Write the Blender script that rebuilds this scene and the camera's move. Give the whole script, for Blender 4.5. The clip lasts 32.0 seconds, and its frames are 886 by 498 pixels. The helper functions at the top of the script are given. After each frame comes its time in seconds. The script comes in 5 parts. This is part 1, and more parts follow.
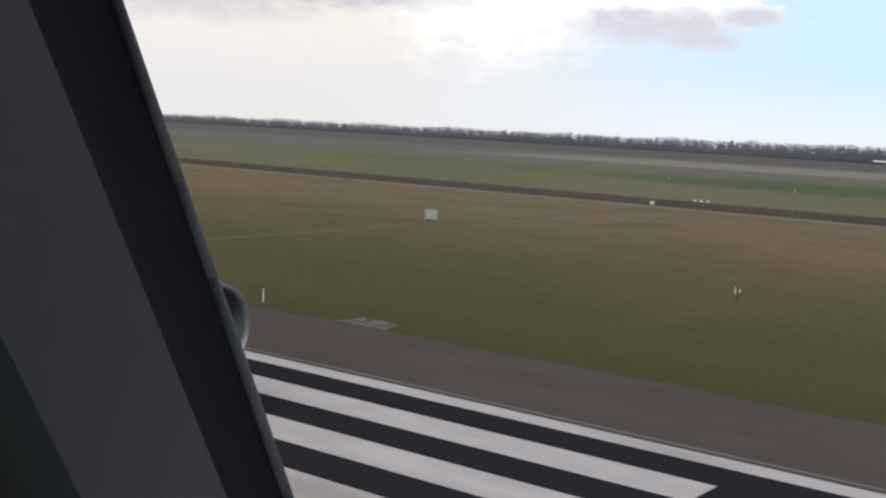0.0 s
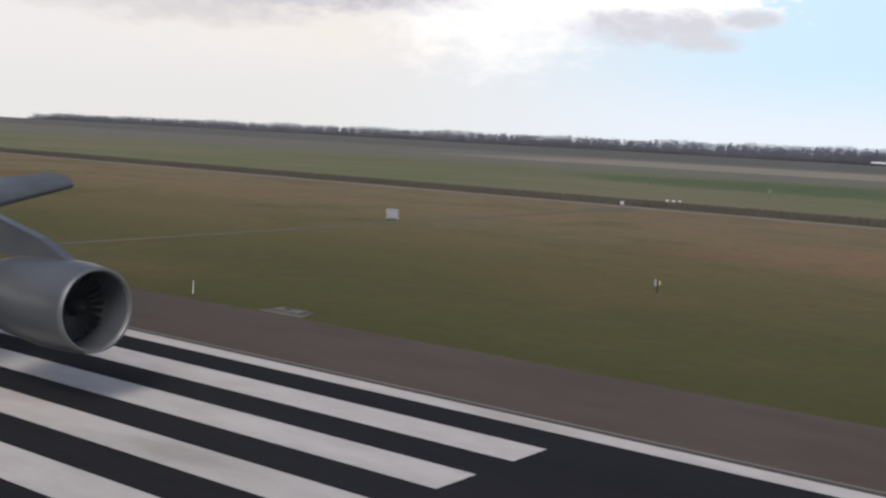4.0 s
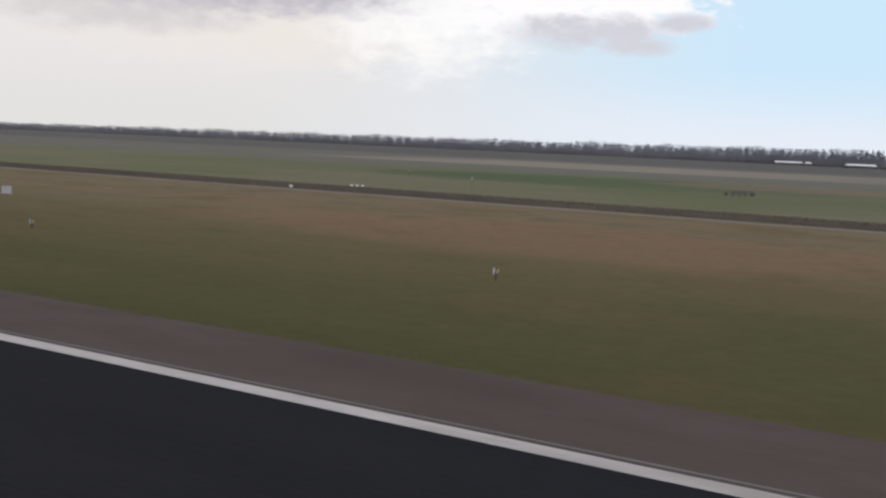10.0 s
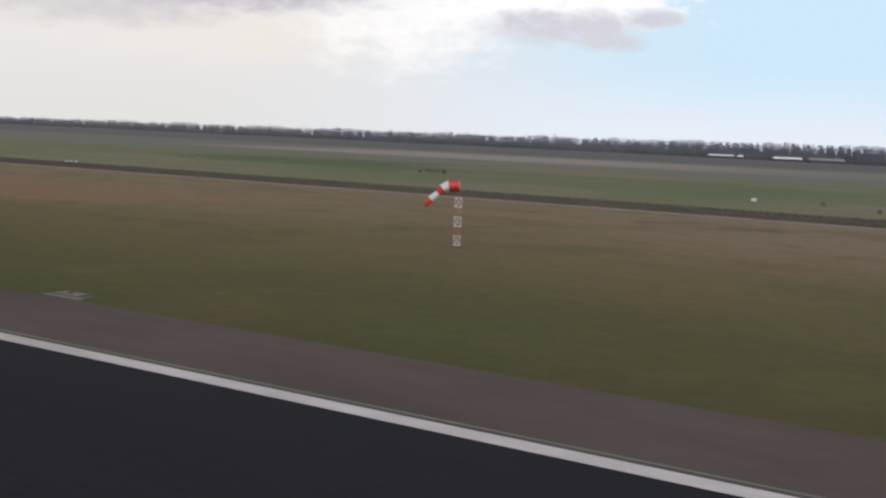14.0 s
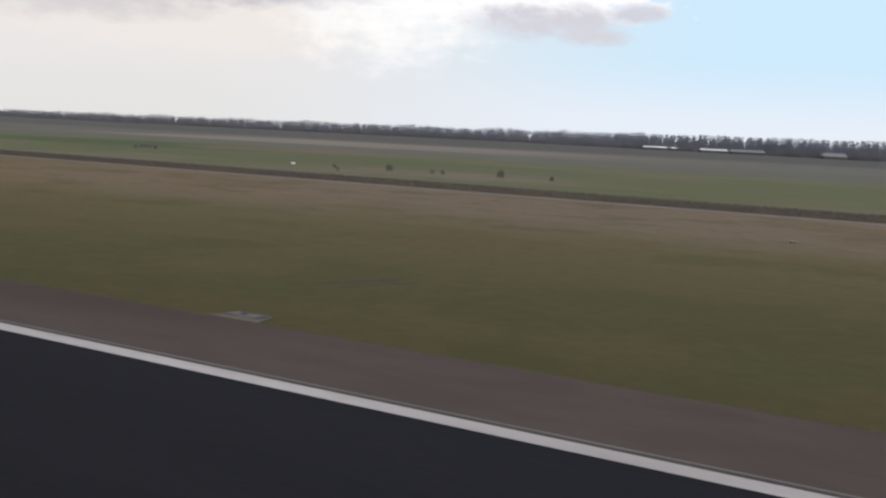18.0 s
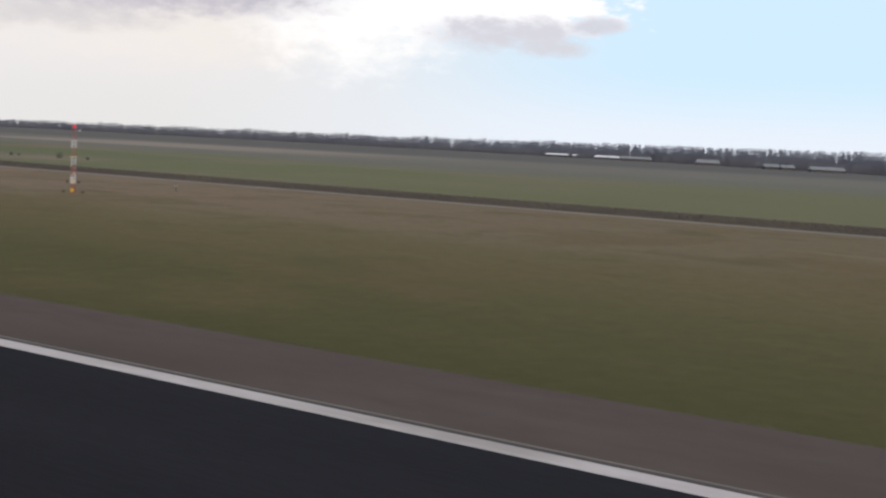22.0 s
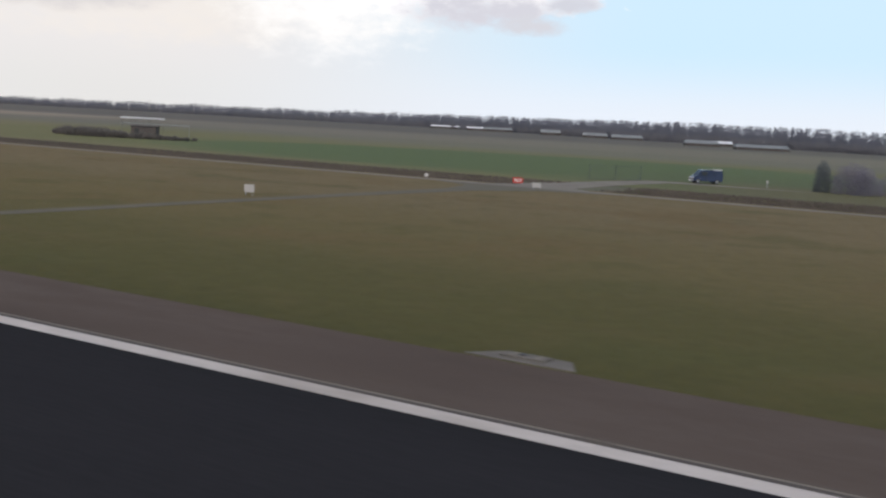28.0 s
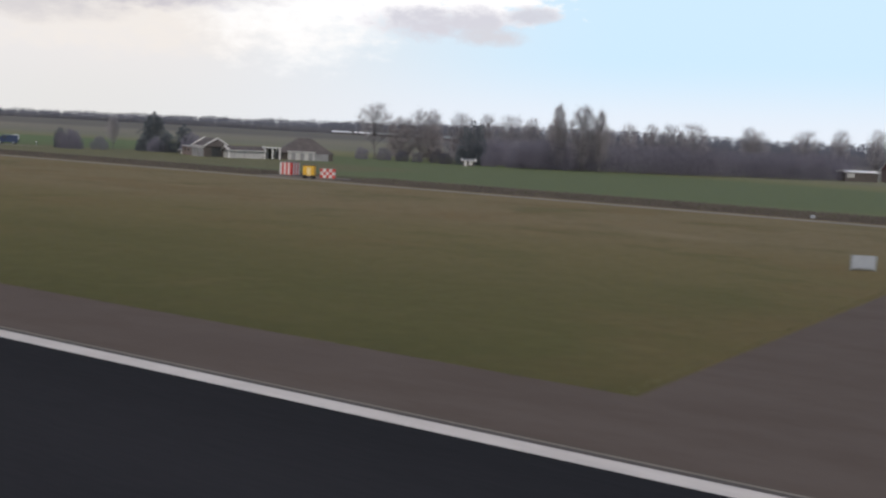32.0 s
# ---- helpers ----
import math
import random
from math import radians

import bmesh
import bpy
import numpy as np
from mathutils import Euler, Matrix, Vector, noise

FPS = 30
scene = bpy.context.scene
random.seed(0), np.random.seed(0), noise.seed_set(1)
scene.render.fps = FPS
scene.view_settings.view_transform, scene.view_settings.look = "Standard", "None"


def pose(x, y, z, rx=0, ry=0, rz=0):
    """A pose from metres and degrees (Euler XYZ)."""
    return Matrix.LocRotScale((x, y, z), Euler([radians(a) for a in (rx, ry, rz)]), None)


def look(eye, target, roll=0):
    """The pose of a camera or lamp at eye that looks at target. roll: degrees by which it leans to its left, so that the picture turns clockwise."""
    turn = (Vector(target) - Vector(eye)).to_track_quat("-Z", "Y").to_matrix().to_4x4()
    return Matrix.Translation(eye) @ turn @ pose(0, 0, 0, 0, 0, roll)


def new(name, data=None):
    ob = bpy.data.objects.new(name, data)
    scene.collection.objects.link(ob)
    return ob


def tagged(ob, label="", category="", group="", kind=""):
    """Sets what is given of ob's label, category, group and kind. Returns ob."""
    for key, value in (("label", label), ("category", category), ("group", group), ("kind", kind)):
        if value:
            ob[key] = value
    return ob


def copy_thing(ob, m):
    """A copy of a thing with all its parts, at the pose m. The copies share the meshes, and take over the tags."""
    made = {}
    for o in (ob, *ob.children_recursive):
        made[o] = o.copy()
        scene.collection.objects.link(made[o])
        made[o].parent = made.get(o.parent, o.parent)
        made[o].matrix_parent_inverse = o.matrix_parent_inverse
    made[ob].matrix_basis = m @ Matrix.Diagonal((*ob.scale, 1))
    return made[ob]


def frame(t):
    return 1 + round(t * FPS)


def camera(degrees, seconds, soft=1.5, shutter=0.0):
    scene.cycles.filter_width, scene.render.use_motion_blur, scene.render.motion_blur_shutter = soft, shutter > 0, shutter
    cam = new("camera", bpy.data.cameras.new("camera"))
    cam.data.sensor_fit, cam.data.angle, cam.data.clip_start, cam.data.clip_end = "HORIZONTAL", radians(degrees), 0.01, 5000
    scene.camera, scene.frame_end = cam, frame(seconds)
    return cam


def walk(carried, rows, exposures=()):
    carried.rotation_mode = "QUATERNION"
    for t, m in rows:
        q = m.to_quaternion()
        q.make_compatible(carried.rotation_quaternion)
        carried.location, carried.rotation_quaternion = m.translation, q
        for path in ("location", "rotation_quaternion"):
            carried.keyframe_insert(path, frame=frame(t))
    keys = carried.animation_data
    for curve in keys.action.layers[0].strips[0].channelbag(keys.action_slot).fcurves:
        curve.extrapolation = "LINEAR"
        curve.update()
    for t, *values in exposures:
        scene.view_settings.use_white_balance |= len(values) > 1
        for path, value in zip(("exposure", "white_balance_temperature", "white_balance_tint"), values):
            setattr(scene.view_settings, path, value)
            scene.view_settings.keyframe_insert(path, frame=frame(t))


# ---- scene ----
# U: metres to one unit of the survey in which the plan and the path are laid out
U = 0.725
EYE = 8.775 * U
# camera: seconds, survey way along the runway and across it, yaw, pitch, roll
cam = camera(42.53, 32.0, soft=2.4, shutter=0.15)
ROWS = [
    (0, 0.00, -1.64, 36.48, -5.75, 3.17),
    (0.5, 0.00, -1.64, 36.76, -5.97, 3.19),
    (1, 0.00, -1.64, 36.71, -5.86, 3.21),
    (1.5, 0.00, -1.64, 36.69, -5.88, 3.20),
    (2, 0.00, -1.64, 36.74, -5.30, 3.18),
    (2.5, 0.00, -1.64, 36.52, -5.38, 3.15),
    (3, 0.02, -1.64, 36.54, -5.61, 3.10),
    (3.5, 2.52, -1.59, 36.67, -5.70, 2.96),
    (5.5, 11.06, -1.17, 36.21, -4.95, 2.79),
    (6, 14.30, -1.07, 36.96, -5.18, 2.66),
    (6.5, 18.03, -0.96, 36.11, -4.37, 2.63),
    (7, 22.31, -0.85, 35.80, -4.28, 2.66),
    (7.5, 27.15, -0.75, 35.55, -4.19, 2.58),
    (8, 32.59, -0.65, 35.08, -4.03, 2.65),
    (8.5, 38.61, -0.56, 34.86, -4.36, 2.71),
    (9, 45.19, -0.48, 34.42, -4.53, 2.52),
    (9.5, 52.32, -0.41, 33.71, -4.34, 2.71),
    (10, 59.99, -0.35, 34.01, -5.23, 2.37),
    (10.5, 68.18, -0.30, 33.33, -4.77, 2.56),
    (11, 76.89, -0.26, 33.29, -4.74, 2.38),
    (11.5, 86.12, -0.22, 32.71, -4.42, 2.63),
    (12, 95.83, -0.20, 33.18, -4.97, 2.56),
    (12.5, 106.04, -0.18, 33.38, -5.68, 2.59),
    (13, 116.74, -0.17, 33.22, -5.33, 2.64),
    (13.5, 127.95, -0.17, 33.23, -5.50, 2.53),
    (15.5, 177.94, -0.35, 33.58, -5.17, 2.43),
    (16, 191.62, -0.39, 33.18, -5.01, 2.38),
    (16.5, 205.74, -0.42, 32.94, -5.09, 2.63),
    (17, 220.28, -0.44, 33.06, -5.38, 2.58),
    (17.5, 235.21, -0.46, 33.10, -5.20, 2.62),
    (18, 250.54, -0.48, 33.40, -5.75, 2.66),
    (18.5, 266.27, -0.48, 32.99, -5.10, 2.67),
    (19, 282.44, -0.48, 33.69, -5.72, 2.71),
    (19.5, 299.05, -0.46, 33.43, -5.86, 2.75),
    (20, 316.14, -0.44, 33.37, -5.49, 2.70),
    (20.5, 333.70, -0.42, 33.21, -5.00, 2.80),
    (21, 351.75, -0.39, 33.06, -5.10, 2.80),
    (21.5, 370.29, -0.35, 32.88, -5.15, 2.84),
    (22, 389.31, -0.31, 32.51, -5.18, 2.83),
    (22.5, 408.80, -0.26, 32.74, -5.59, 2.81),
    (23, 428.74, -0.22, 32.60, -5.71, 2.95),
    (23.5, 449.10, -0.17, 32.66, -5.56, 3.07),
    (24, 469.87, -0.12, 32.68, -5.46, 3.06),
    (24.5, 491.03, -0.07, 32.86, -6.05, 3.04),
    (25, 512.58, -0.02, 33.04, -6.27, 2.96),
    (25.5, 534.53, 0.02, 32.75, -5.91, 2.94),
    (27.5, 626.48, 0.21, 32.99, -6.04, 2.97),
    (28, 650.52, 0.23, 33.28, -6.29, 2.92),
    (28.5, 674.98, 0.24, 33.36, -6.43, 2.91),
    (29, 699.85, 0.25, 33.08, -6.05, 2.72),
    (29.5, 725.12, 0.26, 32.63, -5.73, 2.88),
    (30, 750.80, 0.26, 32.96, -6.03, 2.92),
    (30.5, 776.86, 0.28, 32.96, -6.01, 2.47),
    (31, 803.31, 0.29, 32.40, -5.39, 2.44),
    (31.5, 830.13, 0.30, 32.62, -5.55, 2.76),
    (32, 857.33, 0.32, 32.98, -5.75, 2.80),
]


def aim(x, y, yaw, pitch, roll):
    a, b = radians(yaw), radians(pitch)
    ahead = Vector((-math.sin(a) * math.cos(b), math.cos(a) * math.cos(b), math.sin(b)))
    eye = Vector((x * U, y * U, EYE))
    return look(eye, eye + 50 * ahead, roll)


walk(cam, [(t, aim(x, y, yaw, pitch, roll)) for t, x, y, yaw, pitch, roll in ROWS],
     exposures=[(0, 0.04), (4, 0.01), (6, -0.08), (9, -0.09), (13, -0.06), (16, -0.08), (20, -0.02), (25, 0.0), (32, -0.02)])

# ---- world and sun ----
SUN_EL = 45.0
SUN_DIR = Vector((0.50, -0.87, 0)).normalized() * math.cos(radians(SUN_EL)) + Vector((0, 0, math.sin(radians(SUN_EL))))
world = bpy.data.worlds.new("World")
scene.world = world
world.use_nodes = True
wn = world.node_tree.nodes
sky = wn.new("ShaderNodeTexSky")
sky.sky_type, sky.sun_disc = "NISHITA", False
sky.sun_elevation, sky.sun_rotation = radians(SUN_EL), math.atan2(SUN_DIR.x, SUN_DIR.y)
sky.dust_density, sky.ozone_density = 2.5, 1.0
world.node_tree.links.new(sky.outputs[0], wn["Background"].inputs[0])
wn["Background"].inputs[1].default_value = 0.115
sun_data = bpy.data.lights.new("sun", "SUN")
sun_data.energy, sun_data.angle, sun_data.color = 1.2, radians(16.0), (1.0, 0.955, 0.895)
sun = new("sun", sun_data)
sun.matrix_world = look(SUN_DIR * 400, (0, 0, 0))


# ---- materials ----
def nodes_of(name):
    m = bpy.data.materials.new(name)
    m.use_nodes = True
    return m, m.node_tree.nodes, m.node_tree.links, m.node_tree.nodes["Principled BSDF"]


def surface(name, low, high, scale=1.0, rough=0.8, metal=0.0, bump=0.3, fine=12.0, spread=0.12, stretch=(1, 1, 1), coat=0.0, spec=0.5):
    """A material whose colour wanders between two tones at two sizes, with a fine relief."""
    m, n, l, p = nodes_of(name)
    co = n.new("ShaderNodeTexCoord")
    mp = n.new("ShaderNodeMapping")
    mp.inputs["Scale"].default_value = stretch
    l.new(co.outputs["Object"], mp.inputs["Vector"])
    a, b = n.new("ShaderNodeTexNoise"), n.new("ShaderNodeTexNoise")
    a.inputs["Scale"].default_value, a.inputs["Detail"].default_value = scale, 5
    b.inputs["Scale"].default_value, b.inputs["Detail"].default_value = scale * fine, 4
    l.new(mp.outputs[0], a.inputs["Vector"]), l.new(mp.outputs[0], b.inputs["Vector"])
    mix = n.new("ShaderNodeMath")
    mix.operation = "MULTIPLY_ADD"
    mix.inputs[1].default_value = 0.4
    l.new(b.outputs[0], mix.inputs[0]), l.new(a.outputs[0], mix.inputs[2])
    r = n.new("ShaderNodeMapRange")
    r.inputs["From Min"].default_value, r.inputs["From Max"].default_value = 0.7 - spread * 2, 0.7 + spread * 2
    l.new(mix.outputs[0], r.inputs["Value"])
    c = n.new("ShaderNodeMix")
    c.data_type = "RGBA"
    c.inputs["A"].default_value, c.inputs["B"].default_value = (*low, 1), (*high, 1)
    l.new(r.outputs[0], c.inputs["Factor"])
    l.new(c.outputs["Result"], p.inputs["Base Color"])
    p.inputs["Roughness"].default_value, p.inputs["Metallic"].default_value = rough, metal
    p.inputs["Specular IOR Level"].default_value = spec
    if coat:
        p.inputs["Coat Weight"].default_value = coat
    if bump:
        u = n.new("ShaderNodeBump")
        u.inputs["Strength"].default_value, u.inputs["Distance"].default_value = bump, 0.02
        l.new(b.outputs[0], u.inputs["Height"]), l.new(u.outputs[0], p.inputs["Normal"])
    return m


def math_node(n, l, op, a, b=None, c=None):
    q = n.new("ShaderNodeMath")
    q.operation = op
    for i, v in enumerate((a, b, c)):
        if v is None:
            continue
        if isinstance(v, (int, float)):
            q.inputs[i].default_value = v
        else:
            l.new(v, q.inputs[i])
    return q.outputs[0]


def blend(n, l, f, a, b):
    q = n.new("ShaderNodeMix")
    q.data_type = "RGBA"
    for key, v in (("Factor", f), ("A", a), ("B", b)):
        if isinstance(v, tuple):
            q.inputs[key].default_value = (*v, 1)
        elif isinstance(v, (int, float)):
            q.inputs[key].default_value = v
        else:
            l.new(v, q.inputs[key])
    return q.outputs["Result"]


def smooth(n, l, v, lo, hi, a=0.0, b=1.0):
    q = n.new("ShaderNodeMapRange")
    q.interpolation_type = "SMOOTHSTEP"
    for key, val in (("From Min", lo), ("From Max", hi), ("To Min", a), ("To Max", b)):
        q.inputs[key].default_value = val
    l.new(v, q.inputs["Value"])
    return q.outputs[0]


def noise_of(n, l, vec, scale, detail=4, rough=0.55):
    q = n.new("ShaderNodeTexNoise")
    q.inputs["Scale"].default_value, q.inputs["Detail"].default_value, q.inputs["Roughness"].default_value = scale, detail, rough
    l.new(vec, q.inputs["Vector"])
    return q.outputs[0]


PLOTS = (
    (-175, 330, 120, 75, (0.150, 0.155, 0.090), 0.7),
    (-90, 300, 75, 55, (0.090, 0.125, 0.062), 0.85),
    (-38, 330, 45, 40, (0.215, 0.165, 0.130), 0.7),
    (30, 260, 110, 50, (0.125, 0.145, 0.078), 0.55),
    (30, 183, 26, 9, (0.200, 0.180, 0.140), 0.6),
    (114, 203, 30, 17, (0.220, 0.190, 0.155), 0.8),
    (505, 258, 115, 80, (0.100, 0.146, 0.078), 0.9),
    (700, 225, 165, 95, (0.106, 0.136, 0.078), 0.9),
    (640, 200, 72, 36, (0.138, 0.131, 0.086), 0.8),
)


def grass_material():
    """Mown airfield grass, dry in wide patches, then meadows and ploughed fields beyond the ditch, the farthest with
    haze mixed into their colour.
    """
    m, n, l, p = nodes_of("airfield_grass")
    co = n.new("ShaderNodeTexCoord")
    plan = n.new("ShaderNodeMapping")
    plan.inputs["Scale"].default_value = (1 / U, 1 / U, 1 / U)
    l.new(co.outputs["Object"], plan.inputs[0])
    sep = n.new("ShaderNodeSeparateXYZ")
    l.new(plan.outputs[0], sep.inputs[0])
    mp = n.new("ShaderNodeMapping")
    mp.inputs["Scale"].default_value = (0.35, 1, 1)
    l.new(plan.outputs[0], mp.inputs[0])
    big, mid = noise_of(n, l, mp.outputs[0], 0.016, 4), noise_of(n, l, mp.outputs[0], 0.11, 5)
    small, blades = noise_of(n, l, co.outputs["Object"], 1.1, 5, 0.7), noise_of(n, l, co.outputs["Object"], 9.0, 4, 0.7)
    # distance across, pushed to and fro by the wide noise
    y = math_node(n, l, "MULTIPLY_ADD", big, 46.0, math_node(n, l, "ADD", sep.outputs["Y"], -23.0))
    y = math_node(n, l, "MULTIPLY_ADD", mid, 16.0, math_node(n, l, "ADD", y, -8.0))
    green, olive, dry = (0.097, 0.093, 0.038), (0.142, 0.122, 0.060), (0.206, 0.162, 0.104)
    dry = blend(n, l, smooth(n, l, sep.outputs["X"], 50, 160), dry, (0.222, 0.174, 0.132))
    near = blend(n, l, smooth(n, l, y, 46, 76), green, olive)
    start = smooth(n, l, sep.outputs["X"], 200, 420, 1.0, 0.35)
    near = blend(n, l, math_node(n, l, "MULTIPLY", smooth(n, l, y, 72, 112), start), near, dry)
    rust = math_node(n, l, "MULTIPLY", smooth(n, l, noise_of(n, l, mp.outputs[0], 0.035, 3), 0.50, 0.62), smooth(n, l, sep.outputs["Y"], 66, 84))
    near = blend(n, l, math_node(n, l, "MULTIPLY", rust, smooth(n, l, sep.outputs["X"], 60, 180, 0.34, 0.08)), near, (0.236, 0.145, 0.083))
    near = blend(n, l, math_node(n, l, "MULTIPLY", smooth(n, l, mid, 0.54, 0.70), 0.3), near, (0.082, 0.086, 0.036))
    blot, lush2 = noise_of(n, l, plan.outputs[0], 0.042, 4, 0.6), noise_of(n, l, plan.outputs[0], 0.075, 4, 0.6)
    near = blend(n, l, math_node(n, l, "MULTIPLY", smooth(n, l, blot, 0.50, 0.66), 0.55), near, (0.150, 0.112, 0.058))
    near = blend(n, l, math_node(n, l, "MULTIPLY", smooth(n, l, lush2, 0.52, 0.68), 0.45), near, (0.084, 0.090, 0.036))
    du = math_node(n, l, "MULTIPLY", math_node(n, l, "MULTIPLY_ADD", blot, 30.0, math_node(n, l, "ADD", sep.outputs["X"], -20.0)), 1.0 / 45)
    dv = math_node(n, l, "MULTIPLY", math_node(n, l, "MULTIPLY_ADD", lush2, 24.0, math_node(n, l, "ADD", sep.outputs["Y"], -110.0)), 1.0 / 20)
    d = math_node(n, l, "ADD", math_node(n, l, "MULTIPLY", du, du), math_node(n, l, "MULTIPLY", dv, dv))
    near = blend(n, l, smooth(n, l, d, 0.4, 1.3, 0.60, 0.0), near, (0.240, 0.150, 0.098))
    straw = math_node(n, l, "MULTIPLY", smooth(n, l, noise_of(n, l, mp.outputs[0], 0.09, 3), 0.62, 0.72), smooth(n, l, sep.outputs["Y"], 80, 105))
    near = blend(n, l, math_node(n, l, "MULTIPLY", straw, 0.3), near, (0.27, 0.22, 0.16))
    tuft, weed = noise_of(n, l, plan.outputs[0], 0.30, 5, 0.65), noise_of(n, l, plan.outputs[0], 0.55, 5, 0.65)
    near = blend(n, l, smooth(n, l, tuft, 0.50, 0.66, 0.0, 0.24), near, (0.140, 0.116, 0.060))
    near = blend(n, l, smooth(n, l, weed, 0.52, 0.68, 0.0, 0.24), near, (0.074, 0.084, 0.030))
    rim = smooth(n, l, math_node(n, l, "MULTIPLY_ADD", lush2, 5.0, sep.outputs["Y"]), 39.5, 47.0, 0.5, 0.0)
    near = blend(n, l, rim, near, (0.070, 0.071, 0.027))
    patch = noise_of(n, l, plan.outputs[0], 0.014, 4, 0.6)
    meadow = blend(n, l, smooth(n, l, patch, 0.40, 0.60), (0.148, 0.166, 0.088), (0.190, 0.178, 0.122))
    meadow = blend(n, l, math_node(n, l, "MULTIPLY", smooth(n, l, mid, 0.45, 0.65), 0.35), meadow, (0.165, 0.165, 0.098))
    meadow = blend(n, l, smooth(n, l, sep.outputs["X"], 120, 330, 0.0, 0.75), meadow, (0.165, 0.168, 0.095))
    wx = math_node(n, l, "MULTIPLY_ADD", blot, 40.0, math_node(n, l, "ADD", sep.outputs["X"], -20.0))
    wy = math_node(n, l, "MULTIPLY_ADD", lush2, 44.0, math_node(n, l, "ADD", sep.outputs["Y"], -22.0))
    # broad plots: centre and half-size along and across, tone, strength
    for cx, cy, rx, ry, tone, much in PLOTS:
        du = math_node(n, l, "MULTIPLY", math_node(n, l, "ADD", wx, -cx), 1.0 / rx)
        dv = math_node(n, l, "MULTIPLY", math_node(n, l, "ADD", wy, -cy), 1.0 / ry)
        d = math_node(n, l, "ADD", math_node(n, l, "MULTIPLY", du, du), math_node(n, l, "MULTIPLY", dv, dv))
        meadow = blend(n, l, smooth(n, l, d, 0.5, 1.25, much, 0.0), meadow, tone)
    # far field tones, cooled by distance haze put into the colour
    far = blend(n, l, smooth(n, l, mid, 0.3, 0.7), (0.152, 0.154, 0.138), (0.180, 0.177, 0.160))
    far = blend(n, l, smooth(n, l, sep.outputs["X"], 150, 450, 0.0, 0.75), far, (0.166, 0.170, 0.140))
    bank = blend(n, l, smooth(n, l, mid, 0.35, 0.65), (0.076, 0.063, 0.054), (0.110, 0.092, 0.076))
    yb = math_node(n, l, "MULTIPLY_ADD", small, 2.0, math_node(n, l, "ADD", sep.outputs["Y"], -1.0))
    col = blend(n, l, smooth(n, l, yb, 151.6, 153.4), near, bank)
    col = blend(n, l, smooth(n, l, yb, 165.5, 175.0), col, meadow)
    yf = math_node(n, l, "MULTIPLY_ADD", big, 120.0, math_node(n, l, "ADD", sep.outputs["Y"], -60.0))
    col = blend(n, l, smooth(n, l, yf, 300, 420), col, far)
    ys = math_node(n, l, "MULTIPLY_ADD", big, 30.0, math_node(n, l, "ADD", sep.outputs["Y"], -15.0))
    # last fields: earth tone greyed toward blue as painted haze
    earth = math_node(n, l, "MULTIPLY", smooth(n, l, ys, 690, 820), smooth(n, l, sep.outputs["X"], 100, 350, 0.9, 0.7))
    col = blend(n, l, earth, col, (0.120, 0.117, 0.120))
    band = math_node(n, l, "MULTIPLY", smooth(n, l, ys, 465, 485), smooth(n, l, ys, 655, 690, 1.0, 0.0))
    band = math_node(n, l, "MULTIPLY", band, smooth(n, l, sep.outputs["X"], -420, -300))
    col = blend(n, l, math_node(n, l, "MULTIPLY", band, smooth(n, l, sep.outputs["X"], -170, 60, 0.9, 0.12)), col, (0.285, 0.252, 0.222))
    tone = math_node(n, l, "MULTIPLY_ADD", small, 0.5, math_node(n, l, "MULTIPLY_ADD", blades, 0.5, 0.5))
    mul = n.new("ShaderNodeMix")
    mul.data_type, mul.blend_type = "RGBA", "MULTIPLY"
    mul.inputs["Factor"].default_value = 1.0
    l.new(col, mul.inputs["A"])
    grey = n.new("ShaderNodeCombineColor")
    for i, k in enumerate((1.04, 0.99, 0.87)):
        l.new(math_node(n, l, "MULTIPLY", tone, k), grey.inputs[i])
    l.new(grey.outputs[0], mul.inputs["B"])
    l.new(mul.outputs["Result"], p.inputs["Base Color"])
    p.inputs["Roughness"].default_value = 0.95
    p.inputs["Specular IOR Level"].default_value = 0.15
    u = n.new("ShaderNodeBump")
    u.inputs["Strength"].default_value, u.inputs["Distance"].default_value = 0.8, 0.08
    l.new(blades, u.inputs["Height"]), l.new(u.outputs[0], p.inputs["Normal"])
    return m


def mixed_surface(name, base, other, stain, scale, rough):
    """A worn ground surface: two base tones, with stains of their own shape over them."""
    m, n, l, p = nodes_of(name)
    co = n.new("ShaderNodeTexCoord")
    mp = n.new("ShaderNodeMapping")
    mp.inputs["Scale"].default_value = (0.45, 1, 1)
    l.new(co.outputs["Object"], mp.inputs[0])
    wide, mid = noise_of(n, l, mp.outputs[0], scale * 0.25, 4, 0.6), noise_of(n, l, mp.outputs[0], scale, 5, 0.65)
    fine = noise_of(n, l, co.outputs["Object"], 38.0, 3, 0.7)
    col = blend(n, l, smooth(n, l, mid, 0.32, 0.68), base, other)
    col = blend(n, l, math_node(n, l, "MULTIPLY", smooth(n, l, wide, 0.52, 0.70), 0.7), col, stain)
    col = blend(n, l, math_node(n, l, "MULTIPLY", smooth(n, l, fine, 0.45, 0.75), 0.25), col, stain)
    l.new(col, p.inputs["Base Color"])
    p.inputs["Roughness"].default_value, p.inputs["Specular IOR Level"].default_value = rough, 0.08
    u = n.new("ShaderNodeBump")
    u.inputs["Strength"].default_value, u.inputs["Distance"].default_value = 0.35, 0.01
    l.new(fine, u.inputs["Height"]), l.new(u.outputs[0], p.inputs["Normal"])
    return m


def paint_material():
    return mixed_surface("marking_paint", (0.53, 0.483, 0.450), (0.62, 0.568, 0.530), (0.33, 0.29, 0.255), 1.1, 0.75)


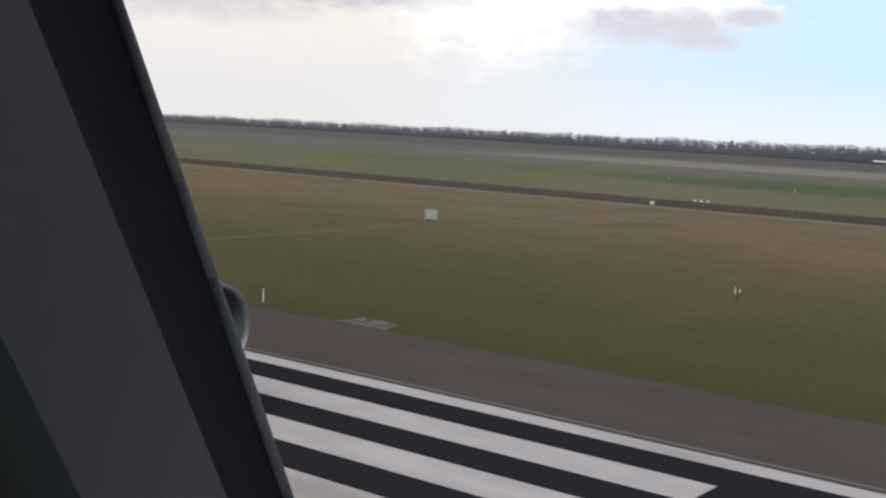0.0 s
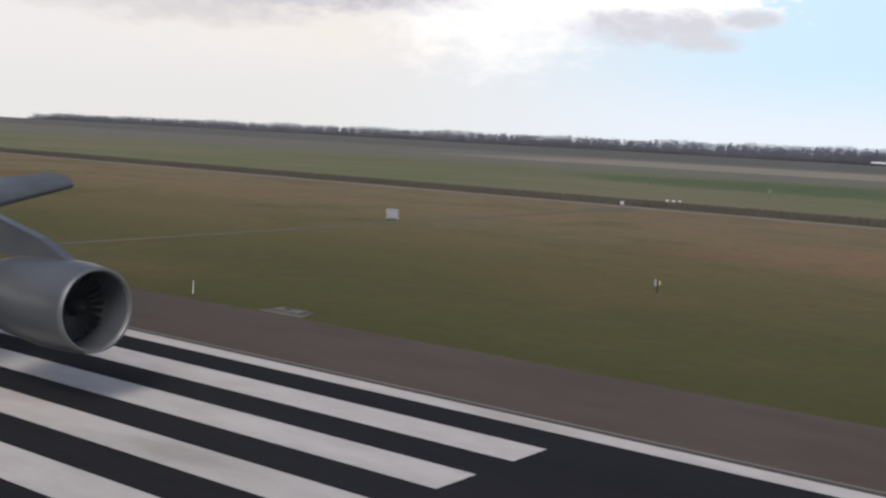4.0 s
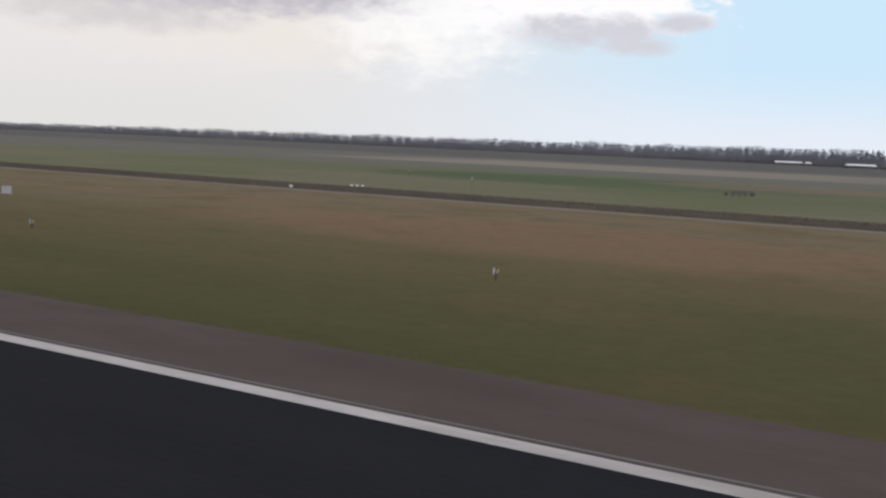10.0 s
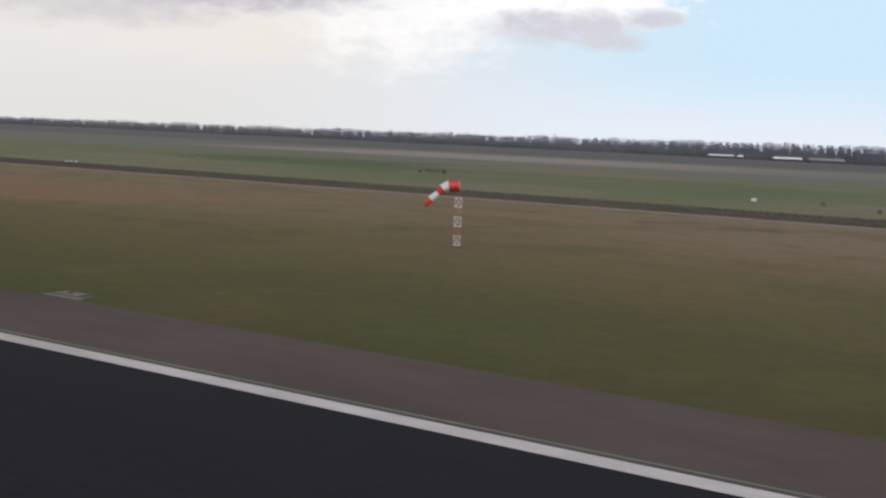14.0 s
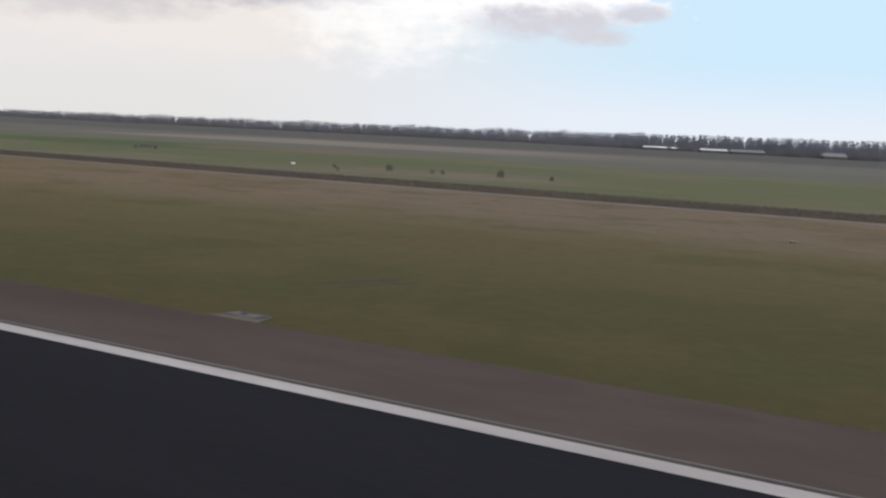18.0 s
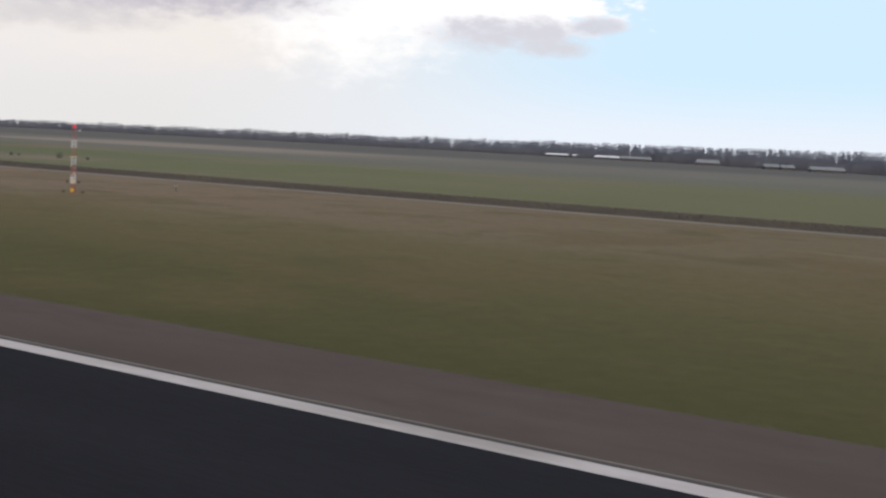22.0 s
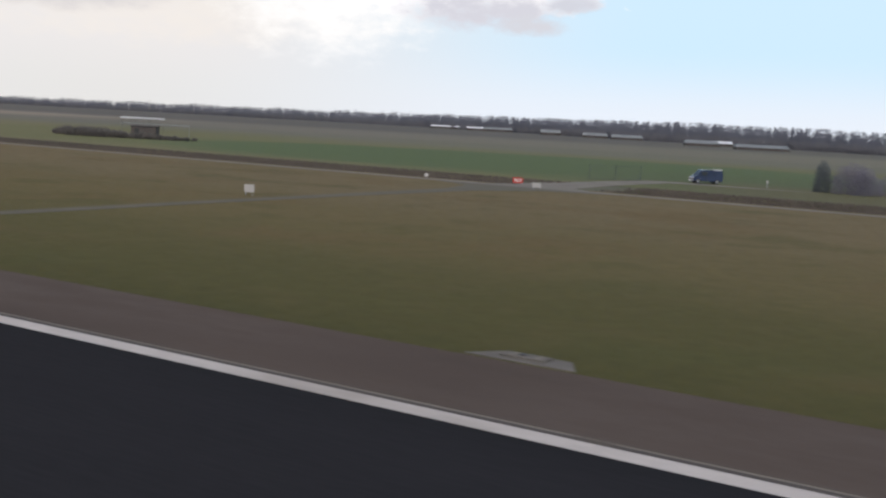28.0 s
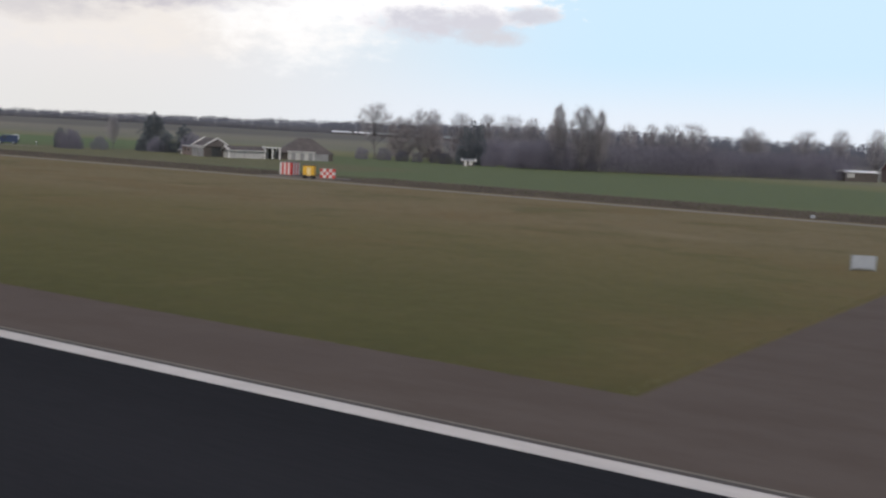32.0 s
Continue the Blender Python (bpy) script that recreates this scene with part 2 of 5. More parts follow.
def shoulder_material():
    return mixed_surface("shoulder_asphalt", (0.100, 0.077, 0.064), (0.118, 0.093, 0.079), (0.078, 0.059, 0.049), 0.5, 0.92)


def cloud_material():
    """Glowing distance: a pale sky with a few broken clouds, by bearing and height on the ring."""
    m, n, l, p = nodes_of("far_sky")
    n.remove(p)
    co = n.new("ShaderNodeTexCoord")
    sep = n.new("ShaderNodeSeparateXYZ")
    l.new(co.outputs["Object"], sep.inputs[0])
    ang = math_node(n, l, "ARCTAN2", sep.outputs["X"], sep.outputs["Y"])          # 0 ahead across the runway, minus aft
    u = math_node(n, l, "MULTIPLY", ang, 57.2958)
    v = math_node(n, l, "MULTIPLY", sep.outputs["Z"], 57.2958 / RING)
    vec = n.new("ShaderNodeCombineXYZ")
    l.new(u, vec.inputs[0]), l.new(math_node(n, l, "MULTIPLY", v, 2.0), vec.inputs[1])
    puff, wisp = noise_of(n, l, vec.outputs[0], 0.62, 9, 0.62), noise_of(n, l, vec.outputs[0], 0.16, 4)
    blue = blend(n, l, smooth(n, l, u, -46, -20), (0.82, 0.79, 0.785), (0.61, 0.81, 0.97))
    haze = blend(n, l, smooth(n, l, u, -50, -25), (0.77, 0.76, 0.75), (0.795, 0.85, 0.935))
    col = blend(n, l, smooth(n, l, v, 0.5, 4.5), haze, blue)

    def cloud(cu, cv, ru, rv, edge=0.5):
        du = math_node(n, l, "MULTIPLY", math_node(n, l, "ADD", u, -cu), 1.0 / ru)
        dv = math_node(n, l, "MULTIPLY", math_node(n, l, "ADD", v, -cv), 1.0 / rv)
        d = math_node(n, l, "ADD", math_node(n, l, "MULTIPLY", du, du), math_node(n, l, "MULTIPLY", dv, dv))
        d = math_node(n, l, "MULTIPLY_ADD", puff, -4.4, math_node(n, l, "ADD", d, 2.2))
        return smooth(n, l, d, 1.0 - edge, 1.0 + edge, 1.0, 0.0)

    for cu, cv, ru, rv, edge, tone in CLOUDS:
        col = blend(n, l, cloud(cu, cv, ru, rv, edge), col, tone)
    broken = smooth(n, l, wisp, 0.50, 0.64)
    away = math_node(n, l, "MAXIMUM", smooth(n, l, u, -5, 12), smooth(n, l, u, -62, -75))
    col = blend(n, l, math_node(n, l, "MULTIPLY", broken, away), col, (0.80, 0.78, 0.78))
    e = n.new("ShaderNodeEmission")
    l.new(col, e.inputs[0])
    e.inputs[1].default_value = 1.06
    l.new(e.outputs[0], n["Material Output"].inputs[0])
    return m


RING = 4640.0
CLOUDS = (
    (-46.4, 5.25, 9.0, 1.5, 1.3, (0.86, 0.81, 0.77)),
    (-37.9, 6.85, 4.4, 2.8, 1.5, (1.0, 0.99, 0.99)),
    (-30.8, 7.15, 6.2, 1.75, 0.5, (1.0, 0.985, 1.0)),
    (-52.4, 5.85, 5.5, 1.0, 1.5, (0.68, 0.65, 0.66)),
    (-46.9, 6.85, 6.8, 0.9, 1.4, (0.54, 0.515, 0.575)),
    (-30.2, 5.75, 3.4, 0.78, 1.0, (0.66, 0.655, 0.72)),
    (-27.8, 5.15, 1.6, 0.42, 1.2, (0.66, 0.665, 0.72)),
    (-25.8, 6.30, 1.3, 0.42, 1.1, (0.64, 0.65, 0.72)),
)
M = dict(
    grass=grass_material(),
    asphalt=surface("runway_asphalt", (0.0175, 0.0171, 0.0194), (0.0285, 0.0277, 0.0310), 0.12, 0.95, bump=0.4, fine=60, stretch=(0.15, 1, 1), spec=0.06),
    shoulder=shoulder_material(),
    paint=paint_material(),
    seal=surface("edge_seal", (0.058, 0.047, 0.041), (0.082, 0.067, 0.058), 0.2, 0.9),
    concrete=surface("concrete", (0.110, 0.098, 0.084), (0.175, 0.158, 0.138), 0.8, 0.9),
    road=surface("gravel_road", (0.165, 0.145, 0.118), (0.230, 0.205, 0.170), 0.3, 0.95),
    track=surface("worn_paving", (0.100, 0.090, 0.060), (0.128, 0.113, 0.080), 0.3, 0.95),
    soil=surface("trodden_soil", (0.095, 0.080, 0.052), (0.135, 0.112, 0.072), 0.4, 0.95),
    reed=surface("dry_reed", (0.100, 0.083, 0.071), (0.140, 0.116, 0.099), 0.25, 0.95, bump=0),
    blade=surface("grass_blade", (0.115, 0.108, 0.055), (0.165, 0.145, 0.078), 0.3, 0.9, bump=0),
    # thicket twigs carry a violet haze tint in their base colour
    thicket=surface("hazy_thicket_twig", (0.137, 0.128, 0.160), (0.176, 0.165, 0.202), 0.3, 0.95, bump=0),
    twig=surface("bare_twig", (0.235, 0.217, 0.228), (0.325, 0.300, 0.312), 0.4, 0.9, bump=0),
    # distance haze painted into scrub and wood: paler and bluer than bare twigs
    hazyscrub=surface("hazy_far_scrub", (0.130, 0.132, 0.150), (0.178, 0.178, 0.198), 0.02, 0.95, bump=0),
    hazywood=surface("hazy_far_wood", (0.114, 0.121, 0.151), (0.158, 0.164, 0.200), 0.02, 0.95, bump=0),
    bark=surface("bark", (0.115, 0.104, 0.106), (0.180, 0.164, 0.164), 3.0, 0.95, bump=0.5),
    # needle green lifted toward blue-grey, standing in for haze before the conifers
    needle=surface("hazy_conifer_needle", (0.068, 0.077, 0.088), (0.106, 0.118, 0.126), 0.8, 0.85, bump=0),
    leaf=surface("shrub_leaf", (0.074, 0.078, 0.054), (0.125, 0.125, 0.085), 0.8, 0.85, bump=0),
    brownleaf=surface("brown_hedge", (0.122, 0.110, 0.102), (0.170, 0.156, 0.144), 0.6, 0.9, bump=0),
    red=surface("red_paint", (0.42, 0.028, 0.022), (0.55, 0.05, 0.036), 2.0, 0.55),
    fadedred=surface("faded_red_paint", (0.30, 0.10, 0.075), (0.40, 0.145, 0.11), 2.0, 0.7),
    white=surface("white_paint", (0.50, 0.48, 0.455), (0.64, 0.615, 0.59), 1.5, 0.6),
    yellow=surface("yellow_paint", (0.55, 0.30, 0.02), (0.70, 0.40, 0.03), 1.5, 0.5),
    steel=surface("galvanised_steel", (0.30, 0.31, 0.32), (0.45, 0.46, 0.47), 4.0, 0.45, metal=0.8),
    darksteel=surface("dark_steel", (0.03, 0.03, 0.032), (0.06, 0.06, 0.062), 3.0, 0.5, metal=0.4),
    brick=surface("brick_wall", (0.165, 0.125, 0.11), (0.235, 0.18, 0.16), 3.0, 0.9),
    plaster=surface("pale_wall", (0.33, 0.315, 0.30), (0.45, 0.435, 0.415), 1.0, 0.85),
    boards=surface("dark_boards", (0.05, 0.042, 0.038), (0.10, 0.085, 0.075), 1.2, 0.85, stretch=(6, 6, 0.5)),
    sheet=surface("roof_sheet", (0.17, 0.165, 0.168), (0.25, 0.245, 0.248), 0.7, 0.8),
    redtile=surface("red_roof_tile", (0.11, 0.062, 0.060), (0.16, 0.09, 0.085), 1.0, 0.85),
    tile=surface("roof_tile", (0.066, 0.056, 0.054), (0.108, 0.092, 0.087), 1.0, 0.85),
    whiteroof=surface("white_roof", (0.72, 0.73, 0.74), (0.85, 0.86, 0.87), 0.2, 0.5),
    # willow brown greyed down in the colour to imitate haze
    brush=surface("hazed_willow_twig", (0.215, 0.190, 0.192), (0.280, 0.250, 0.252), 0.4, 0.9, bump=0),
    glass=surface("dark_glass", (0.02, 0.025, 0.03), (0.05, 0.06, 0.065), 1.0, 0.08, bump=0),
    blue=surface("blue_paint", (0.020, 0.032, 0.070), (0.032, 0.048, 0.10), 1.0, 0.25, bump=0, coat=0.6),
    rubber=surface("rubber", (0.012, 0.012, 0.012), (0.03, 0.03, 0.03), 5.0, 0.8),
    trim=surface("cabin_plastic", (0.49, 0.462, 0.455), (0.57, 0.54, 0.53), 3.0, 0.8, bump=0.05),
    gasket=surface("window_reveal", (0.023, 0.0195, 0.0185), (0.034, 0.029, 0.0275), 6.0, 0.95, bump=0.05, spec=0.05),
    rim=surface("pane_rim", (0.17, 0.152, 0.142), (0.23, 0.205, 0.192), 6.0, 0.7, bump=0.05),
    cowl=surface("engine_cowl", (0.07, 0.075, 0.085), (0.11, 0.115, 0.125), 0.8, 0.35, bump=0.02),
    lip=surface("polished_lip", (0.16, 0.16, 0.165), (0.24, 0.24, 0.245), 2.0, 0.5, metal=0.6, bump=0.0),
    lamp=surface("amber_lens", (0.60, 0.45, 0.20), (0.75, 0.60, 0.30), 2.0, 0.3),
)
M["darkcover"] = surface("dark_cover", (0.060, 0.060, 0.050), (0.085, 0.084, 0.072), 5.0, 0.95, bump=0.1)
M["mesh"] = surface("wire_mesh", (0.085, 0.105, 0.080), (0.125, 0.145, 0.115), 2.0, 0.6, metal=0.2)
M["sky"] = cloud_material()
M["farroof"] = surface("weathered_roof", (0.19, 0.205, 0.21), (0.26, 0.275, 0.275), 0.3, 0.7)
M["panel"] = surface("weathered_panel", (0.26, 0.275, 0.30), (0.34, 0.355, 0.38), 2.0, 0.7)
M["redlamp"] = surface("lit_red_lens", (0.55, 0.02, 0.03), (0.65, 0.03, 0.04), 2.0, 0.3, bump=0)
M["redlamp"].node_tree.nodes["Principled BSDF"].inputs["Emission Color"].default_value = (1.0, 0.03, 0.06, 1)
M["redlamp"].node_tree.nodes["Principled BSDF"].inputs["Emission Strength"].default_value = 0.25
M["hutboard"] = surface("stained_boards", (0.070, 0.060, 0.056), (0.105, 0.090, 0.084), 1.2, 0.9, stretch=(6, 6, 0.5))
M["scar"] = surface("bare_rut", (0.060, 0.046, 0.030), (0.085, 0.066, 0.042), 0.8, 0.95)
M["culvert"] = surface("rough_grass_bank", (0.085, 0.088, 0.046), (0.125, 0.115, 0.068), 0.5, 0.95)


# ---- mesh helpers ----
def link(name, verts, faces, mat, parent=None, label="", soft=False, at=None):
    me = bpy.data.meshes.new(name)
    me.from_pydata([tuple(v) for v in verts], [], [tuple(f) for f in faces])
    if soft:
        me.shade_smooth()
    me.materials.append(mat)
    ob = new(name, me)
    if at is not None:
        ob.matrix_basis = at
    if parent:
        ob.parent = parent
    return tagged(ob, label)


def part(name, bm, mat, parent=None, label="", soft=False):
    bmesh.ops.recalc_face_normals(bm, faces=bm.faces)
    me = bpy.data.meshes.new(name)
    bm.to_mesh(me)
    bm.free()
    if soft:
        me.shade_smooth()
    me.materials.append(mat)
    ob = new(name, me)
    if parent:
        ob.parent = parent
    return tagged(ob, label)


def thing(name, x, y, z=0.0, turn=0.0, label="", category="", group="", kind=""):
    ob = new(name)
    ob.empty_display_size = 0.2
    ob.matrix_basis = pose(x * U, y * U, z, 0, 0, turn)
    return tagged(ob, label, category, group, kind)


def box(bm, x0, y0, z0, x1, y1, z1, bevel=0.0):
    r = bmesh.ops.create_cube(bm, size=1.0, matrix=Matrix.LocRotScale(((x0 + x1) / 2, (y0 + y1) / 2, (z0 + z1) / 2), None, (x1 - x0, y1 - y0, z1 - z0)))
    if bevel:
        es = list({e for v in r["verts"] for e in v.link_edges})
        bmesh.ops.bevel(bm, geom=es, offset=bevel, segments=2, affect="EDGES")
    return bm


def rod(bm, a, b, r0, r1=None, sides=8):
    a, b = Vector(a), Vector(b)
    d = b - a
    m = Matrix.Translation((a + b) / 2) @ d.to_track_quat("Z", "Y").to_matrix().to_4x4()
    bmesh.ops.create_cone(bm, cap_ends=True, segments=sides, radius1=r0, radius2=r0 if r1 is None else r1, depth=d.length, matrix=m)
    return bm


def prism(bm, outline, x0, x1):
    """A solid with the outline (y, z) drawn from x0 to x1."""
    a = [bm.verts.new((x0, y, z)) for y, z in outline]
    b = [bm.verts.new((x1, y, z)) for y, z in outline]
    bm.faces.new(a), bm.faces.new(b[::-1])
    for i in range(len(a)):
        j = (i + 1) % len(a)
        bm.faces.new((a[i], b[i], b[j], a[j]))
    return bm


def B():
    return bmesh.new()


def slab(name, x0, y0, x1, y1, z, mat, label, kind="structure", category="", thick=0.05, parent=None):
    ob = part(name, box(B(), x0 * U, y0 * U, z - thick, x1 * U, y1 * U, z), mat, parent, label)
    return tagged(ob, category=category, kind=kind)


# ---- ground, runway and roads ----
def ground():
    """One sheet to the horizon; a shallow ditch runs the length of the field."""
    xs = list(range(-4000, 4800, 400))
    rows = [(-4000, 0), (-2000, 0), (-600, 0), (-60, 0), (20, 0), (60, 0), (100, 0), (152.4 * U, 0), (154.4 * U, -0.35), (156.2 * U, -0.6), (165.5 * U, -0.6), (168.0 * U, -0.3), (170.0 * U, 0),
            (200, 0), (400, 0), (800, 0), (1600, 0), (2800, 0), (4000, 0)]
    verts = [(x, y, z) for y, z in rows for x in xs]
    w = len(xs)
    faces = [(j * w + i, j * w + i + 1, (j + 1) * w + i + 1, (j + 1) * w + i) for j in range(len(rows) - 1) for i in range(w - 1)]
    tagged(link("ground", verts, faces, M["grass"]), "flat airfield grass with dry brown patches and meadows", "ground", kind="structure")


ground()
slab("runway", -700, -31, 2200, 28.98, 0.03, M["asphalt"], "dark grey asphalt runway surface", category="runway", thick=0.3)
slab("shoulder", -700, 28.984, 2200, 36.75, 0.022, M["shoulder"], "worn brown-grey asphalt shoulder beside the runway", category="pavement", thick=0.3)
slab("taxiway", 842, 36.756, 905, 260, 0.022, M["shoulder"], "brown-grey paved taxiway joining the runway", category="taxiway", thick=0.3)
EDGE = 27.85
slab("edge_line", -40.9, EDGE, 2200, EDGE + 0.93, 0.036, M["paint"], "worn white runway edge stripe", category="marking", thick=0.004)
slab("joint_line", -700, 29.10, 2200, 29.24, 0.0375, M["road"], "thin pale joint line beside the runway edge", category="joint", thick=0.003)
slab("edge_seal", -700, 28.80, 2200, 29.10, 0.0345, M["seal"], "dark sealed joint along the runway edge", category="joint", thick=0.02)
for k in range(4):
    y1 = EDGE - 1.78 - 3.5 * k
    ob = slab("threshold_stripe", -41.2, y1 - 1.74, -11.2, y1, 0.036, M["paint"], "wide white painted threshold stripe on asphalt", kind="", category="marking", thick=0.004)
    tagged(ob, group="threshold stripes")

# service road, ditch reeds
slab("perimeter_road", -700, 147.0, 1600, 150.2, 0.02, M["road"], "narrow pale service road along the ditch", category="road", thick=0.1)


def ribbon(name, left, right, z, mat, label, category, kind="structure"):
    """A strip of paving between two edges, given from the near end to the far one."""
    bm = B()
    top = [bm.verts.new((x * U, y * U, z)) for x, y in left] + [bm.verts.new((x * U, y * U, z)) for x, y in reversed(right)]
    low = [bm.verts.new((v.co.x, v.co.y, z - 0.1)) for v in top]
    n, m = len(left), len(top)
    for i in range(n - 1):
        bm.faces.new((top[i], top[m - 1 - i], top[m - 2 - i], top[i + 1]))
    for i in range(m):
        j = (i + 1) % m
        bm.faces.new((top[i], top[j], low[j], low[i]))
    return tagged(part(name, bm, mat, None, label), category=category, kind=kind)


ribbon("field_road", [(571.8, 36.756), (570.8, 60), (569.3, 77), (567.2, 104), (565.2, 130), (561.5, 141), (552, 146.99)],
       [(574.4, 36.756), (573.2, 60), (571.7, 77), (570.2, 104), (569.6, 130), (573.6, 141), (584, 146.99)], 0.018, M["track"], "narrow grey-brown service road crossing the grass", "road")
ribbon("access_road", [(560.5, 150.204), (561.5, 154), (562.0, 172), (564, 200), (568, 204)], [(577, 150.204), (572.5, 154), (570.5, 172), (570.0, 197), (596, 202)], 0.016, M["road"], "pale access road through a gap in the reeds", "road")
ribbon("worn_path", [(-63.4, 37.2), (-65.2, 60), (-67.6, 90), (-70.4, 128), (-71.6, 146.9)], [(-62.4, 37.2), (-64.2, 60), (-66.5, 90), (-69.2, 128), (-70.2, 146.9)], 0.012, M["soil"], "worn dark wheel path across the grass", "path")


for left, right in (([(209.2, 49.2), (209.3, 51.0), (210.6, 55.2)], [(209.6, 49.2), (209.8, 51.0), (211.0, 55.2)]),
                                  ([(210.9, 49.0), (211.2, 51.2), (212.6, 54.2)], [(211.3, 48.9), (211.6, 51.0), (213.0, 54.0)]),
                                  ([(210.2, 50.2), (210.5, 52.0), (211.4, 53.8)], [(210.4, 50.2), (210.7, 52.0), (211.6, 53.8)])):
    ribbon("wheel_rut", left, right, 0.014, M["scar"], "dark bare wheel rut cut into the grass", "rut")
slab("culvert_platform", 559.5, 152.2, 578.5, 171.0, 0.0, M["culvert"], "grassed earth crossing over the ditch under the access road", category="platform", thick=0.75)


def blades(name, label, spots, height, width, mat, seed, lean=0.35, category="grass", per=4):
    rnd = random.Random(seed)
    vs, fs = [], []
    for x, y in spots:
        for _ in range(per):
            h, a = height * rnd.uniform(0.5, 1.15), rnd.uniform(0, 6.283)
            bx, by = x * U + rnd.uniform(-1, 1) * width * 2, y * U + rnd.uniform(-1, 1) * width * 2
            c, s = math.cos(a) * width, math.sin(a) * width
            k = len(vs)
            vs += [(bx - c, by - s, -0.02), (bx + c, by + s, -0.02), (bx + rnd.uniform(-lean, lean) * h, by + rnd.uniform(-lean, lean) * h, h)]
            fs.append((k, k + 1, k + 2))
    return tagged(link(name, vs, fs, mat), label, category, kind="stuff")


rr = random.Random(4)
reeds = []
x = -420.0
while x < 1100:
    x += 0.22
    if 563 < x < 577 or 718 < x < 733:
        continue
    tall = noise.noise((x * 0.06, 1.7, 0))
    for row in (153.0, 154.4, 160.5, 165.0, 166.6, 168.2, 169.8):
        if rr.random() < 0.9 + 0.3 * tall:
            reeds.append((x + rr.uniform(-0.4, 0.4), row + rr.uniform(-0.8, 0.8)))
blades("ditch_reeds", "dark brown dry reeds along the ditch", reeds, 0.22, 0.05, M["reed"], 5, category="reeds", per=6)
edge = [(rr.uniform(-80, 841), 36.7 + rr.gauss(0, 0.3) * rr.random()) for _ in range(14000)]
blades("verge_grass", "short uneven grass creeping over the shoulder edge", edge, 0.035, 0.05, M["blade"], 6, per=2, lean=1.2)
edge = [(841.7 - abs(rr.gauss(0, 0.25)), rr.uniform(37, 180)) for _ in range(2000)]
blades("taxiway_verge", "short uneven grass along the taxiway edge", edge, 0.035, 0.05, M["blade"], 7, per=2, lean=1.2)


# ---- sky ring and far woods ----
def sky_ring():
    n = 128
    vs, fs = [], []
    for i in range(n):
        a = 2 * math.pi * i / n
        vs += [(RING * math.sin(a), RING * math.cos(a), -30.0), (RING * math.sin(a), RING * math.cos(a), 1300.0)]
    for i in range(n):
        j = (i + 1) % n
        fs.append((2 * i, 2 * i + 1, 2 * j + 1, 2 * j))
    ob = link("backdrop", vs, fs, M["sky"], at=pose(430 * U, 0, 0))
    tagged(ob, "pale spring sky with broken clouds over the horizon", "sky", kind="structure")


sky_ring()
WOOD = [(-4000, 2650), (-2500, 2350), (-1500, 2150), (-700, 1880), (-480, 1730), (-300, 1640), (0, 1420), (300, 1180), (600, 960), (1000, 660)]


def EAST(x):
    """How tall the planted belt stands: younger trees towards the east."""
    return 1.0 - 0.30 * min(1.0, max(0.0, (x / U - 100) / 500))


